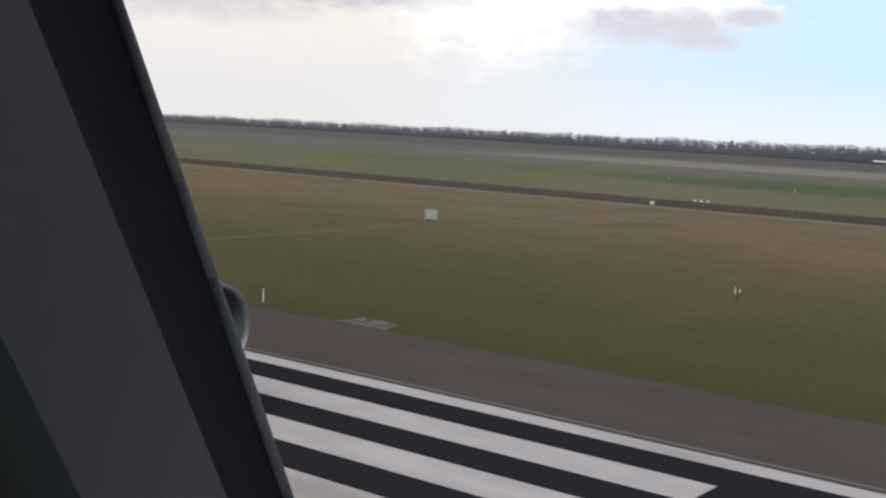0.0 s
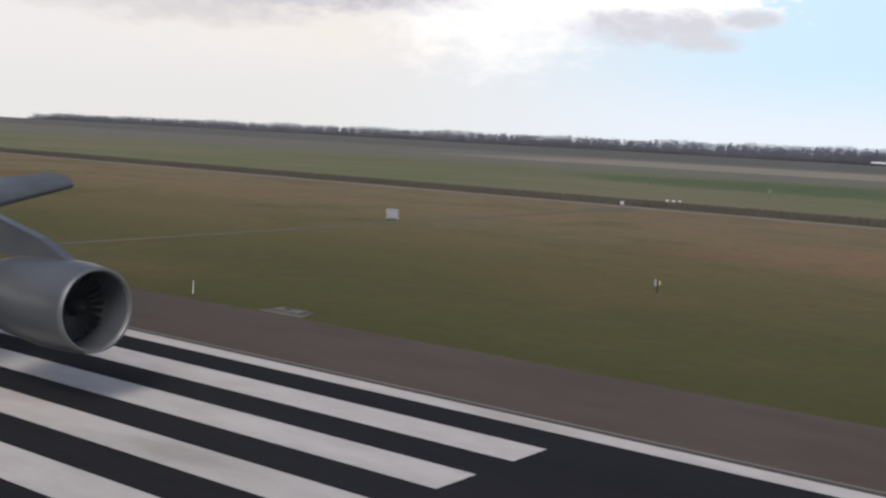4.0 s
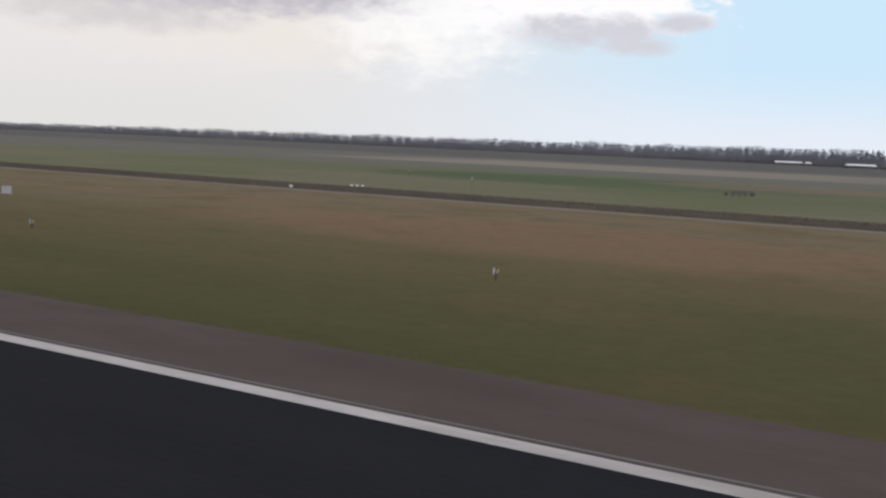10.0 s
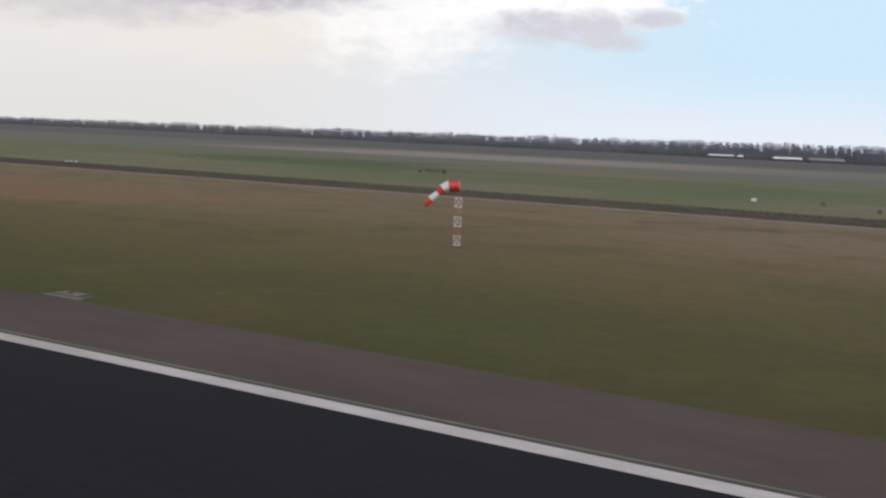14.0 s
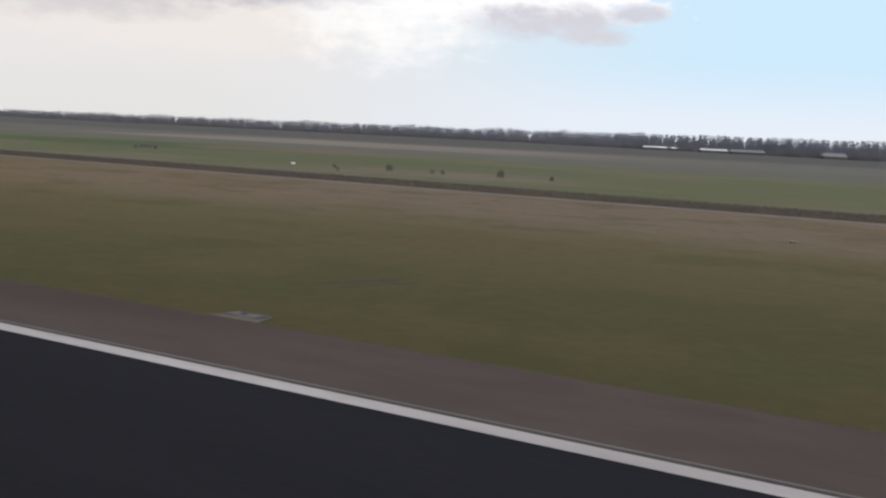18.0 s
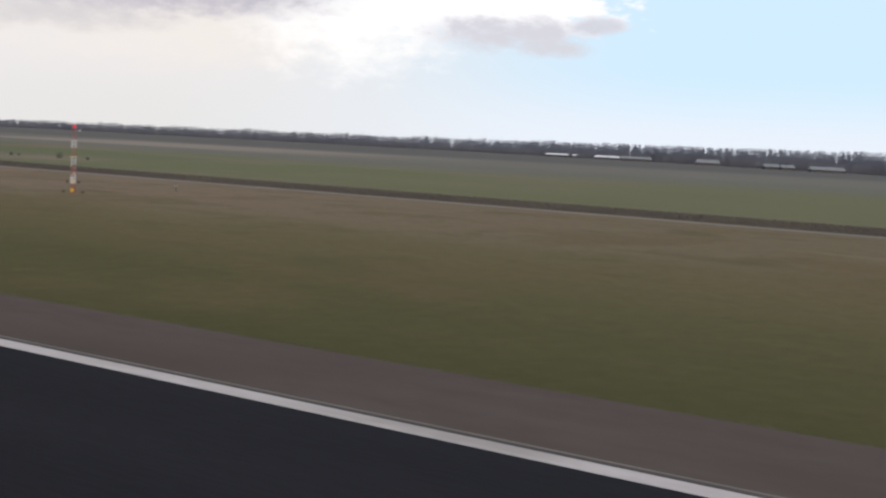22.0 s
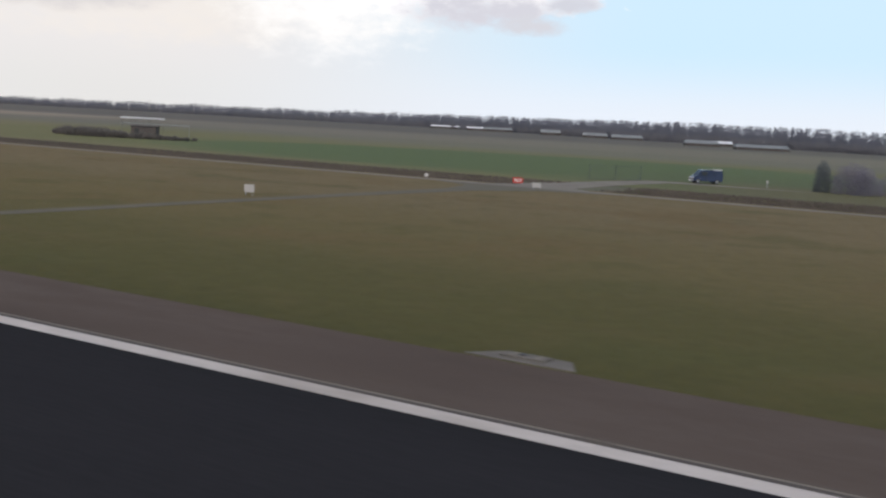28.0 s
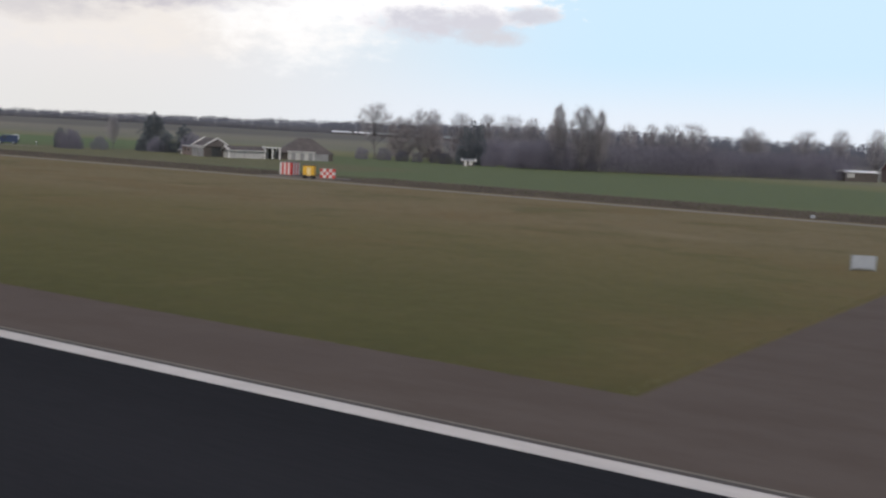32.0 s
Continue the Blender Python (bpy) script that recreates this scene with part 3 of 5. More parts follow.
def hazy_far_wood(name, label, off, height, step, seed, per=34, gaps=0.0, low=0.12, wide=0.7, mat="hazywood"):
    """A belt of bare trees: slim stems with ragged crowns of thin slivers."""
    rnd = random.Random(seed)
    vs, fs = [], []

    def sliver(p, q, w):
        k = len(vs)
        vs.extend([(p[0] - w, p[1], p[2]), (p[0] + w, p[1], p[2]), (q[0] + w * 0.5, q[1], q[2]), (q[0] - w * 0.5, q[1], q[2])])
        fs.append((k, k + 1, k + 2, k + 3))

    for (ax, ay), (bx, by) in zip(WOOD, WOOD[1:]):
        ax, ay, bx, by = ax * U, ay * U, bx * U, by * U
        length = math.hypot(bx - ax, by - ay)
        t = 0.0
        while t < length:
            # planted rows towards the east stand evenly, the old wood in the west in loose clumps
            f = t / length
            planted = ax + (bx - ax) * f > -560 * U
            t += step * (rnd.uniform(0.75, 1.0) if planted else rnd.uniform(0.6, 1.4))
            f = t / length
            x, y = ax + (bx - ax) * f, ay + (by - ay) * f + off + rnd.uniform(-14, 14)
            wave = noise.noise((x * 0.012, seed * 3.1, 0)) + 0.5 * noise.noise((x * 0.05, seed * 3.1, 5))
            if wave < gaps - (0.8 if planted else 0.6):
                continue
            if planted:
                h = height * EAST(x) * (0.95 + 0.05 * wave) * rnd.uniform(0.96, 1.03)
                r = rnd.uniform(1.9, 2.6)
                for _ in range(16):
                    z0, q = h * rnd.uniform(0.0, 0.52), rnd.uniform(-1.1, 1.1) * r
                    sliver((x + q, y, z0), (x + q, y, z0 + h * rnd.uniform(0.12, 0.3)), 0.32)
            else:
                h = height * (0.95 + 0.20 * wave) * rnd.uniform(0.88, 1.06)
                r = h * rnd.uniform(0.17, 0.34)
            for _ in range(4):
                z0, q = h * rnd.uniform(-0.08, 0.42), rnd.uniform(-0.8, 0.8) * r
                sliver((x + q, y, z0), (x + q * 1.2, y, z0 + h * rnd.uniform(0.15, 0.34)), wide * (0.7 if planted else 1.5))
            for _ in range(2):
                sliver((x, y, 0), (x + rnd.uniform(-0.4, 0.4) * r, y, h * rnd.uniform(0.7, 0.95)), 0.24)
            fine = 0.55 if x > -250 * U else 0.9
            for _ in range(int(per * (0.62 if planted else 0.85) / fine)):
                # points of a rounded crown, thinner towards its rim
                z0, q = h * (low + (0.97 - low) * rnd.random() ** 0.9), rnd.uniform(-1, 1)
                e = (z0 / h - 0.5) / 0.5
                q *= r * (1 - 0.8 * max(0.0, e) ** 4 if planted else math.sqrt(max(0.03, 1 - e * e if e > 0 else 1 - 0.5 * e * e)))
                ln = h * rnd.uniform(0.04, 0.12)
                px, py = x + q, y + rnd.uniform(-1, 1) * r
                sliver((px, py, z0), (px + q * 0.25 + rnd.uniform(-0.4, 0.4), py, min(z0 + ln, h * 1.02)), fine * wide * rnd.uniform(0.25, 0.7))
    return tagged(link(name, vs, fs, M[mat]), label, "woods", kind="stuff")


# belts drawn in the haze-tinted wood and scrub colours
hazy_far_wood("far_woods", "distant belt of bare trees with blue-grey haze in their colour", 0, 16.0, 2.7, 11, per=54)
hazy_far_wood("far_woods_back", "second belt of bare trees on the horizon", 55, 19.5, 2.7, 12, per=44, gaps=0.05)
hazy_far_wood("undergrowth", "low scrub under the distant trees with blue-grey haze in its colour", -15, 8.0, 2.4, 13, per=60, low=0.0, wide=0.6, mat="hazyscrub")


# ---- the airliner from whose cabin the airfield is seen ----
def airliner():
    ex, ey, ez = 0.0, -1.64 * U, EYE
    jet = thing("airliner", 0, 0, 0, 0, "grey airliner at the runway threshold, its cabin window and engine showing", "aircraft")
    zs = (0.45, 0.25, 0.15, 0.065, -0.034, -0.082, -0.183, -0.30, -0.55)

    def edge_a(z):
        return -0.613 + (0.068 - z) * 0.713 - 0.05 * max(0, z - 0.05) ** 1.3

    def edge_b(z):
        return -0.530 + (0.065 - z) * 0.585 - 0.05 * max(0, z - 0.05) ** 1.3

    k, deep = 0.62, 0.84          # across to the panel, and to the pane

    # sidewall panel, aft of the window
    vs, fs = [], []
    for z in zs:
        for off in (k, k + 0.015):
            vs += [(ex - 2.4, ey + off, ez + z * k / 0.4), (ex + edge_a(z) * k / 0.4 - 4 * (off - k), ey + off, ez + z * k / 0.4)]
    for i in range(len(zs) - 1):
        a, b = 4 * i, 4 * i + 4
        fs += [(a, a + 1, b + 1, b), (a + 2, b + 2, b + 3, a + 3), (a + 1, a + 3, b + 3, b + 1)]
    link("sidewall", vs, fs, M["trim"], jet, "grey plastic cabin sidewall panel")
    # reveal: a slightly rounded face running out to the pane
    vs, fs = [], []
    prof = [(0.0, 0.0), (0.2, 0.24), (0.4, 0.46), (0.6, 0.66), (0.8, 0.84), (0.93, 0.95), (1.0, 1.0)]
    for z in zs:
        for f, g in prof:
            off = k + (deep - k) * g
            xa, xb = edge_a(z), edge_b(z)
            vs.append((ex + (xa + (xb - xa) * f) * off / 0.40, ey + off, ez + z * off / 0.40))
    w = len(prof)
    for i in range(len(zs) - 1):
        for j in range(w - 1):
            fs.append((i * w + j, i * w + j + 1, (i + 1) * w + j + 1, (i + 1) * w + j))
    link("window_reveal", vs, fs, M["gasket"], jet, "dark grey window reveal", soft=True)
    bm = B()
    pts = [(ex + edge_b(z) * deep / 0.4, ey + deep, ez + z * deep / 0.4) for z in zs]
    for p, q in zip(pts, pts[1:]):
        rod(bm, p, q, 0.0085, sides=8)
    part("pane_rim", bm, M["rim"], jet, "pale rim of the window pane", soft=True)
    # a dark cover whose edge curves down beside the wall
    vs, fs = [], []
    for z, x in ((-0.03, -0.80), (-0.09, -0.765), (-0.138, -0.725), (-0.172, -0.688), (-0.215, -0.645), (-0.250, -0.610), (-0.38, -0.53)):
        for dx, dy in ((-0.22, 0.0), (-0.05, 0.0), (-0.02, 0.006), (-0.006, 0.02), (0.0, 0.045)):
            vs.append((ex + x + dx, ey + 0.40 + dy, ez + z))
    for i in range(6):
        for j in range(4):
            fs.append((5 * i + j, 5 * i + 5 + j, 5 * i + 6 + j, 5 * i + 1 + j))
    link("low_dark_cover", vs, fs, M["darkcover"], jet, "dark grey cover low beside the sidewall", soft=True)
    # plain unseen cabin walls, added to keep light off the panel and reveal
    x0, x1 = -2.45, 0.85
    part("unseen_partition", box(B(), x0, ey - 0.92, ez - 1.3, x1, ey - 0.9, ez + 0.9), M["trim"], jet)
    part("unseen_ceiling", box(B(), x0, ey - 0.9, ez + 0.72, x1, ey + deep + 0.1, ez + 0.74), M["trim"], jet)
    part("unseen_floor", box(B(), x0, ey - 0.9, ez - 1.3, x1, ey + deep + 0.1, ez - 1.27), M["trim"], jet)
    part("unseen_bulkhead", box(B(), x0 - 0.02, ey - 0.92, ez - 1.3, x0, ey + deep + 0.1, ez + 0.9), M["trim"], jet)
    part("unseen_low_wall", box(B(), x0, ey + k, ez - 1.27, x1, ey + k + 0.02, ez - 0.87), M["trim"], jet)
    # engine
    c, r = Vector((-16.93, 14.25, 2.20)), 0.96
    ring = 40

    def lathe(profile, name, mat, label=""):
        vs, fs = [], []
        for x, rad in profile:
            for i in range(ring):
                a = 2 * math.pi * i / ring
                vs.append((c.x + x, c.y + rad * math.cos(a), c.z + rad * math.sin(a)))
        for k in range(len(profile) - 1):
            for i in range(ring):
                j = (i + 1) % ring
                fs.append((k * ring + i, k * ring + j, (k + 1) * ring + j, (k + 1) * ring + i))
        return link(name, vs, fs, mat, jet, label, soft=True)

    lathe([(-0.12, r * 1.0), (-0.03, r * 0.985), (0.0, r * 0.95), (-0.02, r * 0.915), (-0.12, r * 0.89)], "inlet_lip", M["lip"], "bright polished engine inlet lip")
    lathe([(-0.122, r * 1.001), (-0.6, r * 1.06), (-1.6, r * 1.08), (-2.8, r * 0.98), (-3.4, r * 0.86)], "cowl", M["cowl"], "blue-grey engine cowling")
    lathe([(-0.122, r * 0.889), (-0.7, r * 0.86), (-0.9, r * 0.86)], "inlet_duct", M["cowl"])
    lathe([(-0.45, 0.01), (-0.6, 0.12), (-0.85, 0.24)], "spinner", M["darksteel"], "dark fan spinner")
    bm = B()
    for i in range(24):
        m = Matrix.Translation(c + Vector((-0.86, 0, 0))) @ Matrix.Rotation(2 * math.pi * i / 24, 4, "X") @ Matrix.Translation((0, 0, 0.5)) @ Matrix.Rotation(0.7, 4, "Z")
        bmesh.ops.create_cube(bm, size=1.0, matrix=m @ Matrix.Diagonal((0.02, 0.14, 0.54, 1)))
    part("fan", bm, M["darksteel"], jet, "dark engine fan blades")
    bm = B()
    side = [(-17.9, 3.22), (-19.0, 3.62), (-21.0, 4.02), (-24.5, 4.15), (-24.5, 3.5), (-20.4, 3.1)]
    pa = [bm.verts.new((x, c.y - 0.13, z)) for x, z in side]
    pb = [bm.verts.new((x, c.y + 0.13, z)) for x, z in side]
    bm.faces.new(pa), bm.faces.new(pb[::-1])
    for i in range(6):
        bm.faces.new((pa[i], pb[i], pb[(i + 1) % 6], pa[(i + 1) % 6]))
    part("pylon", bm, M["cowl"], jet)
    # wing: a swept aerofoil from root to tip
    foil = [(0.0, 0.0), (0.04, 0.05), (0.15, 0.085), (0.4, 0.09), (0.75, 0.045), (1.0, 0.0), (0.75, -0.02), (0.4, -0.045), (0.12, -0.045), (0.03, -0.03)]
    vs, fs = [], []
    for y, lead, chord, z in ((2.0, -15.5, 9.0, 3.45), (8.0, -18.6, 6.6, 3.75), (14.3, -21.9, 5.0, 4.05), (19.5, -25.3, 3.3, 4.4)):
        vs += [(lead - chord * p, y, z + chord * q) for p, q in foil]
    w = len(foil)
    for i in range(3):
        for j in range(w):
            fs.append((i * w + j, i * w + (j + 1) % w, (i + 1) * w + (j + 1) % w, (i + 1) * w + j))
    fs += [tuple(range(w)), tuple(range(4 * w - 1, 3 * w - 1, -1))]
    link("wing", vs, fs, M["cowl"], jet, "grey swept wing", soft=True)
    bm = rod(B(), (-27.0, 4.6, 0.5), (-27.0, 4.6, 3.6), 0.14, sides=14)
    part("gear_leg", bm, M["steel"], jet)
    for k, dy in enumerate((-0.42, 0.42)):
        bm = rod(B(), (-27.0, 4.6 + dy - 0.19, 0.56), (-27.0, 4.6 + dy + 0.19, 0.56), 0.53, sides=28)
        bmesh.ops.bevel(bm, geom=[e for e in bm.edges if len(e.link_faces) == 2 and any(len(f.verts) > 8 for f in e.link_faces)], offset=0.08, segments=3, affect="EDGES")
        part("wheel", bm, M["rubber"], jet, "black landing gear tyre", soft=True)


airliner()


# ---- airfield furniture ----
def light_pad(x, small):
    pad = thing("edge_light_pad", x, 37.9, 0, 0, "grey concrete pad with a flush runway edge light", "light pad", "edge light pads")
    k = 0.62 if small else 1.0
    bm = B()
    v = [bm.verts.new((p * k, q, 0.03)) for p, q in ((-1.7, -0.62), (1.8, -0.62), (1.2, 0.42), (-0.9, 0.46))]
    w = [bm.verts.new((u.co.x, u.co.y, -0.1)) for u in v]
    bm.faces.new(v), bm.faces.new(w[::-1])
    for i in range(4):
        bm.faces.new((v[i], w[i], w[(i + 1) % 4], v[(i + 1) % 4]))
    part("slab", bm, M["concrete"], pad)
    part("cover", box(B(), -0.72, -0.32, 0.03, 0.68, 0.28, 0.09, 0.02), M["concrete"], pad, "raised concrete cover")
    part("lens", rod(B(), (-0.12, -0.02, 0.09), (-0.12, -0.02, 0.14), 0.13, 0.09, 14), M["darksteel"], pad, "metal light fitting")
    for px, w in ((-0.5, 0.16), (0.3, 0.2)):
        part("paint_patch", box(B(), px, -0.26, 0.091, px + w, 0.2, 0.097), M["road"], pad, "worn pale paint patch")
    return pad


for x, small in ((-33, True), (92, True), (214.6, True), (334.1, True), (452.9, True), (571, False), (629.9, False), (688, False)):
    light_pad(x, small)


def marker_post(x, y, h=0.5):
    m = thing("marker_post", x, y, 0, 20, "pair of small white marker plates on a dark stake", "marker", "field markers")
    part("stake", box(B(), -0.03, -0.03, 0, 0.03, 0.03, h, 0.005), M["darksteel"], m)
    part("plate", box(B(), -0.15, -0.05, h * 0.5, -0.05, -0.03, h, 0.004), M["panel"], m)
    part("plate", box(B(), 0.06, -0.05, h * 0.6, 0.12, -0.03, h * 0.9, 0.004), M["lamp"], m, "pale green-yellow plate")


marker_post(-25.3, 61.7, 0.62)
marker_post(21.2, 63.5, 0.62)
marker_post(264.2, 121.2, 0.9)
marker_post(-118, 246, 1.3)
marker_post(-75, 210, 1.6)
post = thing("edge_post", -40.3, 38.1, 0, 0, "thin white snow post at the grass edge", "post")
part("stake", rod(B(), (0, 0, 0), (0, 0, 0.5), 0.025, 0.02, 8), M["white"], post)


def frame_board(x, y, turn, w, h, label):
    b = thing("equipment_board", x, y, 0, turn, label, "board")
    for s in (-1, 1):
        part("leg", box(B(), s * (w / 2 + 0.06) - 0.03, -0.03, 0, s * (w / 2 + 0.06) + 0.03, 0.03, h, 0.005), M["steel"], b)
        part("brace", rod(B(), (s * w * 0.35, 0.5, 0), (s * w * 0.4, 0.03, h * 0.7), 0.018), M["steel"], b)
    part("panel", box(B(), -w / 2, -0.03, h * 0.18, w / 2, 0.03, h, 0.012), M["panel"], b, "weathered pale grey panel")
    part("rail", box(B(), -w / 2 - 0.06, -0.02, h * 0.1, w / 2 + 0.06, 0.02, h * 0.15, 0.004), M["steel"], b)


frame_board(-69.5, 90.0, 35, 0.78, 0.84, "pale grey equipment panel in a steel frame on the grass")
frame_board(837.3, 89.8, 32, 1.25, 0.86, "blank white back of a taxiway sign board")


def low_box(x, y, w, h, mat, label):
    b = thing("ground_marker", x, y, 0, 33, label, "marker", "ditch markers")
    part("body", box(B(), -w / 2, -0.15, 0.12, w / 2, 0.15, 0.12 + h, 0.03), mat, b)
    for s in (-1, 1):
        part("foot", box(B(), s * w * 0.35 - 0.03, -0.08, 0, s * w * 0.35 + 0.03, 0.08, 0.12), M["darksteel"], b)


low_box(-75.3, 151.3, 0.42, 0.36, M["white"], "small white marker box beside the ditch")
for k in range(3):
    low_box(-77.4 + 0.85 * k, 171.0 + 0.6 * k, 0.36, 0.17, M["whiteroof"], "low bright white marker bar in the reeds")


def lattice(parent, z0, z1, w, mat, name="mast_section", label="", k=1.0):
    bm = B()
    c = [(-w / 2, -w / 2), (w / 2, -w / 2), (w / 2, w / 2), (-w / 2, w / 2)]
    for i in range(4):
        (ax, ay), (bx, by) = c[i], c[(i + 1) % 4]
        rod(bm, (ax, ay, z0), (ax, ay, z1), 0.036 * k, sides=6)
        for z in (z0 + 0.02, z1 - 0.02):
            rod(bm, (ax, ay, z), (bx, by, z), 0.026 * k, sides=5)
        rod(bm, (ax, ay, z0), (bx, by, z1), 0.024 * k, sides=5)
        rod(bm, (bx, by, z0), (ax, ay, z1), 0.024 * k, sides=5)
    return part(name, bm, mat, parent, label)


def windsock():
    w = thing("windsock", 90.5, 76.6, 0, 33, "red and white striped windsock drooping from a lattice mast", "windsock")
    cuts = [0.0, 0.29, 0.87, 1.39, 1.97, 2.51, 3.09, 3.5]
    for i, (a, b) in enumerate(zip(cuts, cuts[1:])):
        lattice(w, a + 0.004, b, 0.38, M["white"] if i % 2 else M["fadedred"], label="white lattice section" if i % 2 else "faded red lattice section", k=0.62 if i % 2 else 0.22)
    part("pole", rod(B(), (0, 0, 3.4), (0, 0, 3.85), 0.025), M["steel"], w)
    part("footing", box(B(), -0.5, -0.5, -0.1, 0.5, 0.5, 0.03, 0.02), M["soil"], w)
    # the sock: a bent tapering tube in five bands
    path = [(0.0, 3.74, 0.34), (-0.60, 3.72, 0.33), (-0.95, 3.56, 0.27), (-1.20, 3.28, 0.19), (-1.62, 2.92, 0.19), (-1.95, 2.58, 0.18)]
    hoop = part("hoop", rod(B(), (0.0, 0, 3.74), (0.03, 0, 3.74), 0.345, 0.345, 20), M["steel"], w)
    for i in range(5):
        vs, fs = [], []
        n = 18
        for s in range(4):
            f = s / 3
            p, q = path[i], path[i + 1]
            x, z, r = (p[k] + (q[k] - p[k]) * f for k in range(3))
            d0 = Vector((path[max(0, i - 1)][0] - q[0], 0, path[max(0, i - 1)][1] - q[1])).normalized()
            d1 = Vector((p[0] - path[min(5, i + 2)][0], 0, p[1] - path[min(5, i + 2)][1])).normalized()
            d = d0.lerp(d1, f).normalized()
            up = Vector((-d.z, 0, d.x))
            for k in range(n):
                a = 2 * math.pi * k / n
                rr2 = r * (1 + 0.05 * math.sin(3 * a + i))
                v = Vector((x, 0, z)) + up * (rr2 * math.cos(a)) + Vector((0, 1, 0)) * (rr2 * math.sin(a))
                vs.append(v)
        for s in range(3):
            for k in range(n):
                fs.append((s * n + k, s * n + (k + 1) % n, (s + 1) * n + (k + 1) % n, (s + 1) * n + k))
        link("sock_band", vs, fs, M["red"] if i % 2 == 0 else M["white"], w, "red cloth band" if i % 2 == 0 else "white cloth band", soft=True)


windsock()


def tall_mast():
    m = thing("instrument_mast", 264.6, 102.0, 0, 33, "tall red and white lattice instrument mast with a red lamp", "mast")
    cuts = [0.0, 0.9, 1.76, 2.7, 3.49, 4.39, 5.18, 6.2]
    for i, (a, b) in enumerate(zip(cuts, cuts[1:])):
        lattice(m, a + 0.004, b, 0.38, M["white"] if i % 2 else M["fadedred"], label="white lattice section" if i % 2 else "faded red lattice section", k=0.66 if i % 2 else (0.5 if i < 3 else 0.25))
    part("platform", box(B(), -0.3, -0.28, 3.5, 0.3, 0.28, 3.56, 0.01), M["lamp"], m, "small pale yellow platform")
    part("cabinet", box(B(), -0.17, -0.15, 0.92, 0.17, 0.15, 1.3, 0.02), M["lamp"], m, "pale orange instrument cabinet")
    part("junction_box", box(B(), -0.2, -0.3, 0.1, 0.12, -0.2, 0.45, 0.02), M["yellow"], m, "orange junction box")
    part("lamp", rod(B(), (0, 0, 6.3), (0, 0, 6.6), 0.17, 0.13, 12), M["redlamp"], m, "lit red obstruction lamp")
    part("arm", rod(B(), (0, 0, 6.1), (0.55, 0, 6.1), 0.02), M["steel"], m)
    part("sensor", rod(B(), (0.55, 0, 6.0), (0.55, 0, 6.25), 0.06), M["white"], m)
    for sx in (-1, 1):
        part("anchor_box", box(B(), sx * 0.95 - 0.16, -0.1, 0, sx * 0.95 + 0.16, 0.1, 0.22, 0.03), M["soil"], m)


tall_mast()


def weather_station():
    s = thing("weather_station", 242.8, 119.8, 0, 33, "white weather station cabinet with a sensor post on the grass", "weather station")
    part("cabinet", box(B(), -0.30, -0.16, 0.06, 0.0, 0.16, 0.72, 0.02), M["white"], s)
    part("post", rod(B(), (0.12, 0, 0), (0.12, 0, 1.85), 0.035), M["steel"], s)
    part("screen", box(B(), 0.0, -0.12, 0.98, 0.30, 0.12, 1.24, 0.03), M["white"], s, "white louvred sensor box")
    part("arm", rod(B(), (-0.32, 0, 1.82), (0.45, 0, 1.78), 0.022), M["steel"], s)
    part("cup", rod(B(), (-0.32, 0, 1.82), (-0.32, 0, 1.98), 0.07, 0.05), M["white"], s)
    for x in (-0.62, 0.42, 0.7):
        part("foot", box(B(), x - 0.07, -0.07, 0, x + 0.07, 0.07, 0.28, 0.02), M["darksteel"], s)


weather_station()


def striped_box():
    b = thing("localiser_cabin", 720.6, 158.6, 0, 14, "equipment cabin with red and white upright stripes", "cabin", "red and white cabins")
    n, w, h, d = 6, 1.75, 1.72, 2.3
    part("core", box(B(), -w / 2 + 0.05, -d / 2 + 0.05, 0.12, w / 2 - 0.05, d / 2, h - 0.02), M["red"], b)
    for i in range(n):
        x0, x1 = -w / 2 + w * i / n, -w / 2 + w * (i + 1) / n
        lab = "red wall stripe" if i % 2 else "white wall stripe"
        part("wall_panel", box(B(), x0 + 0.004, -d / 2, 0.12, x1 - 0.004, -d / 2 + 0.048, h, 0.01), M["red"] if i % 2 else M["white"], b, lab)
        y0, y1 = -d / 2 + 0.052 + (d - 0.052) * i / n, -d / 2 + 0.052 + (d - 0.052) * (i + 1) / n
        part("wall_panel", box(B(), w / 2 - 0.048, y0 + 0.004, 0.12, w / 2, y1 - 0.004, h, 0.01), M["white"] if i % 2 else M["red"], b, "white wall stripe" if i % 2 else "red wall stripe")
    part("roof", box(B(), -w / 2 - 0.05, -d / 2 - 0.05, h, w / 2 + 0.05, d / 2 + 0.05, h + 0.06, 0.02), M["sheet"], b)
    part("base", box(B(), -w / 2, -d / 2, -0.05, w / 2, d / 2, 0.12), M["concrete"], b)


def yellow_box():
    b = thing("generator", 729.4, 153.6, 0, 28, "yellow boxed generator on a small chassis", "generator")
    part("housing", box(B(), -0.72, -0.55, 0.32, 0.72, 0.55, 1.62, 0.06), M["yellow"], b)
    part("panel", box(B(), -0.2, -0.575, 0.45, 0.28, -0.552, 1.4, 0.01), M["lamp"], b, "paler service panel")
    part("lid", box(B(), -0.76, -0.6, 1.622, 0.76, 0.6, 1.68, 0.02), M["darksteel"], b)
    for sx in (-0.5, 0.5):
        part("wheel", rod(B(), (sx, -0.6, 0.24), (sx, -0.48, 0.24), 0.24, 0.24, 16), M["rubber"], b)
        part("wheel", rod(B(), (sx, 0.48, 0.24), (sx, 0.6, 0.24), 0.24, 0.24, 16), M["rubber"], b)
    part("drawbar", rod(B(), (-0.72, 0, 0.34), (-1.6, 0, 0.22), 0.04), M["darksteel"], b)


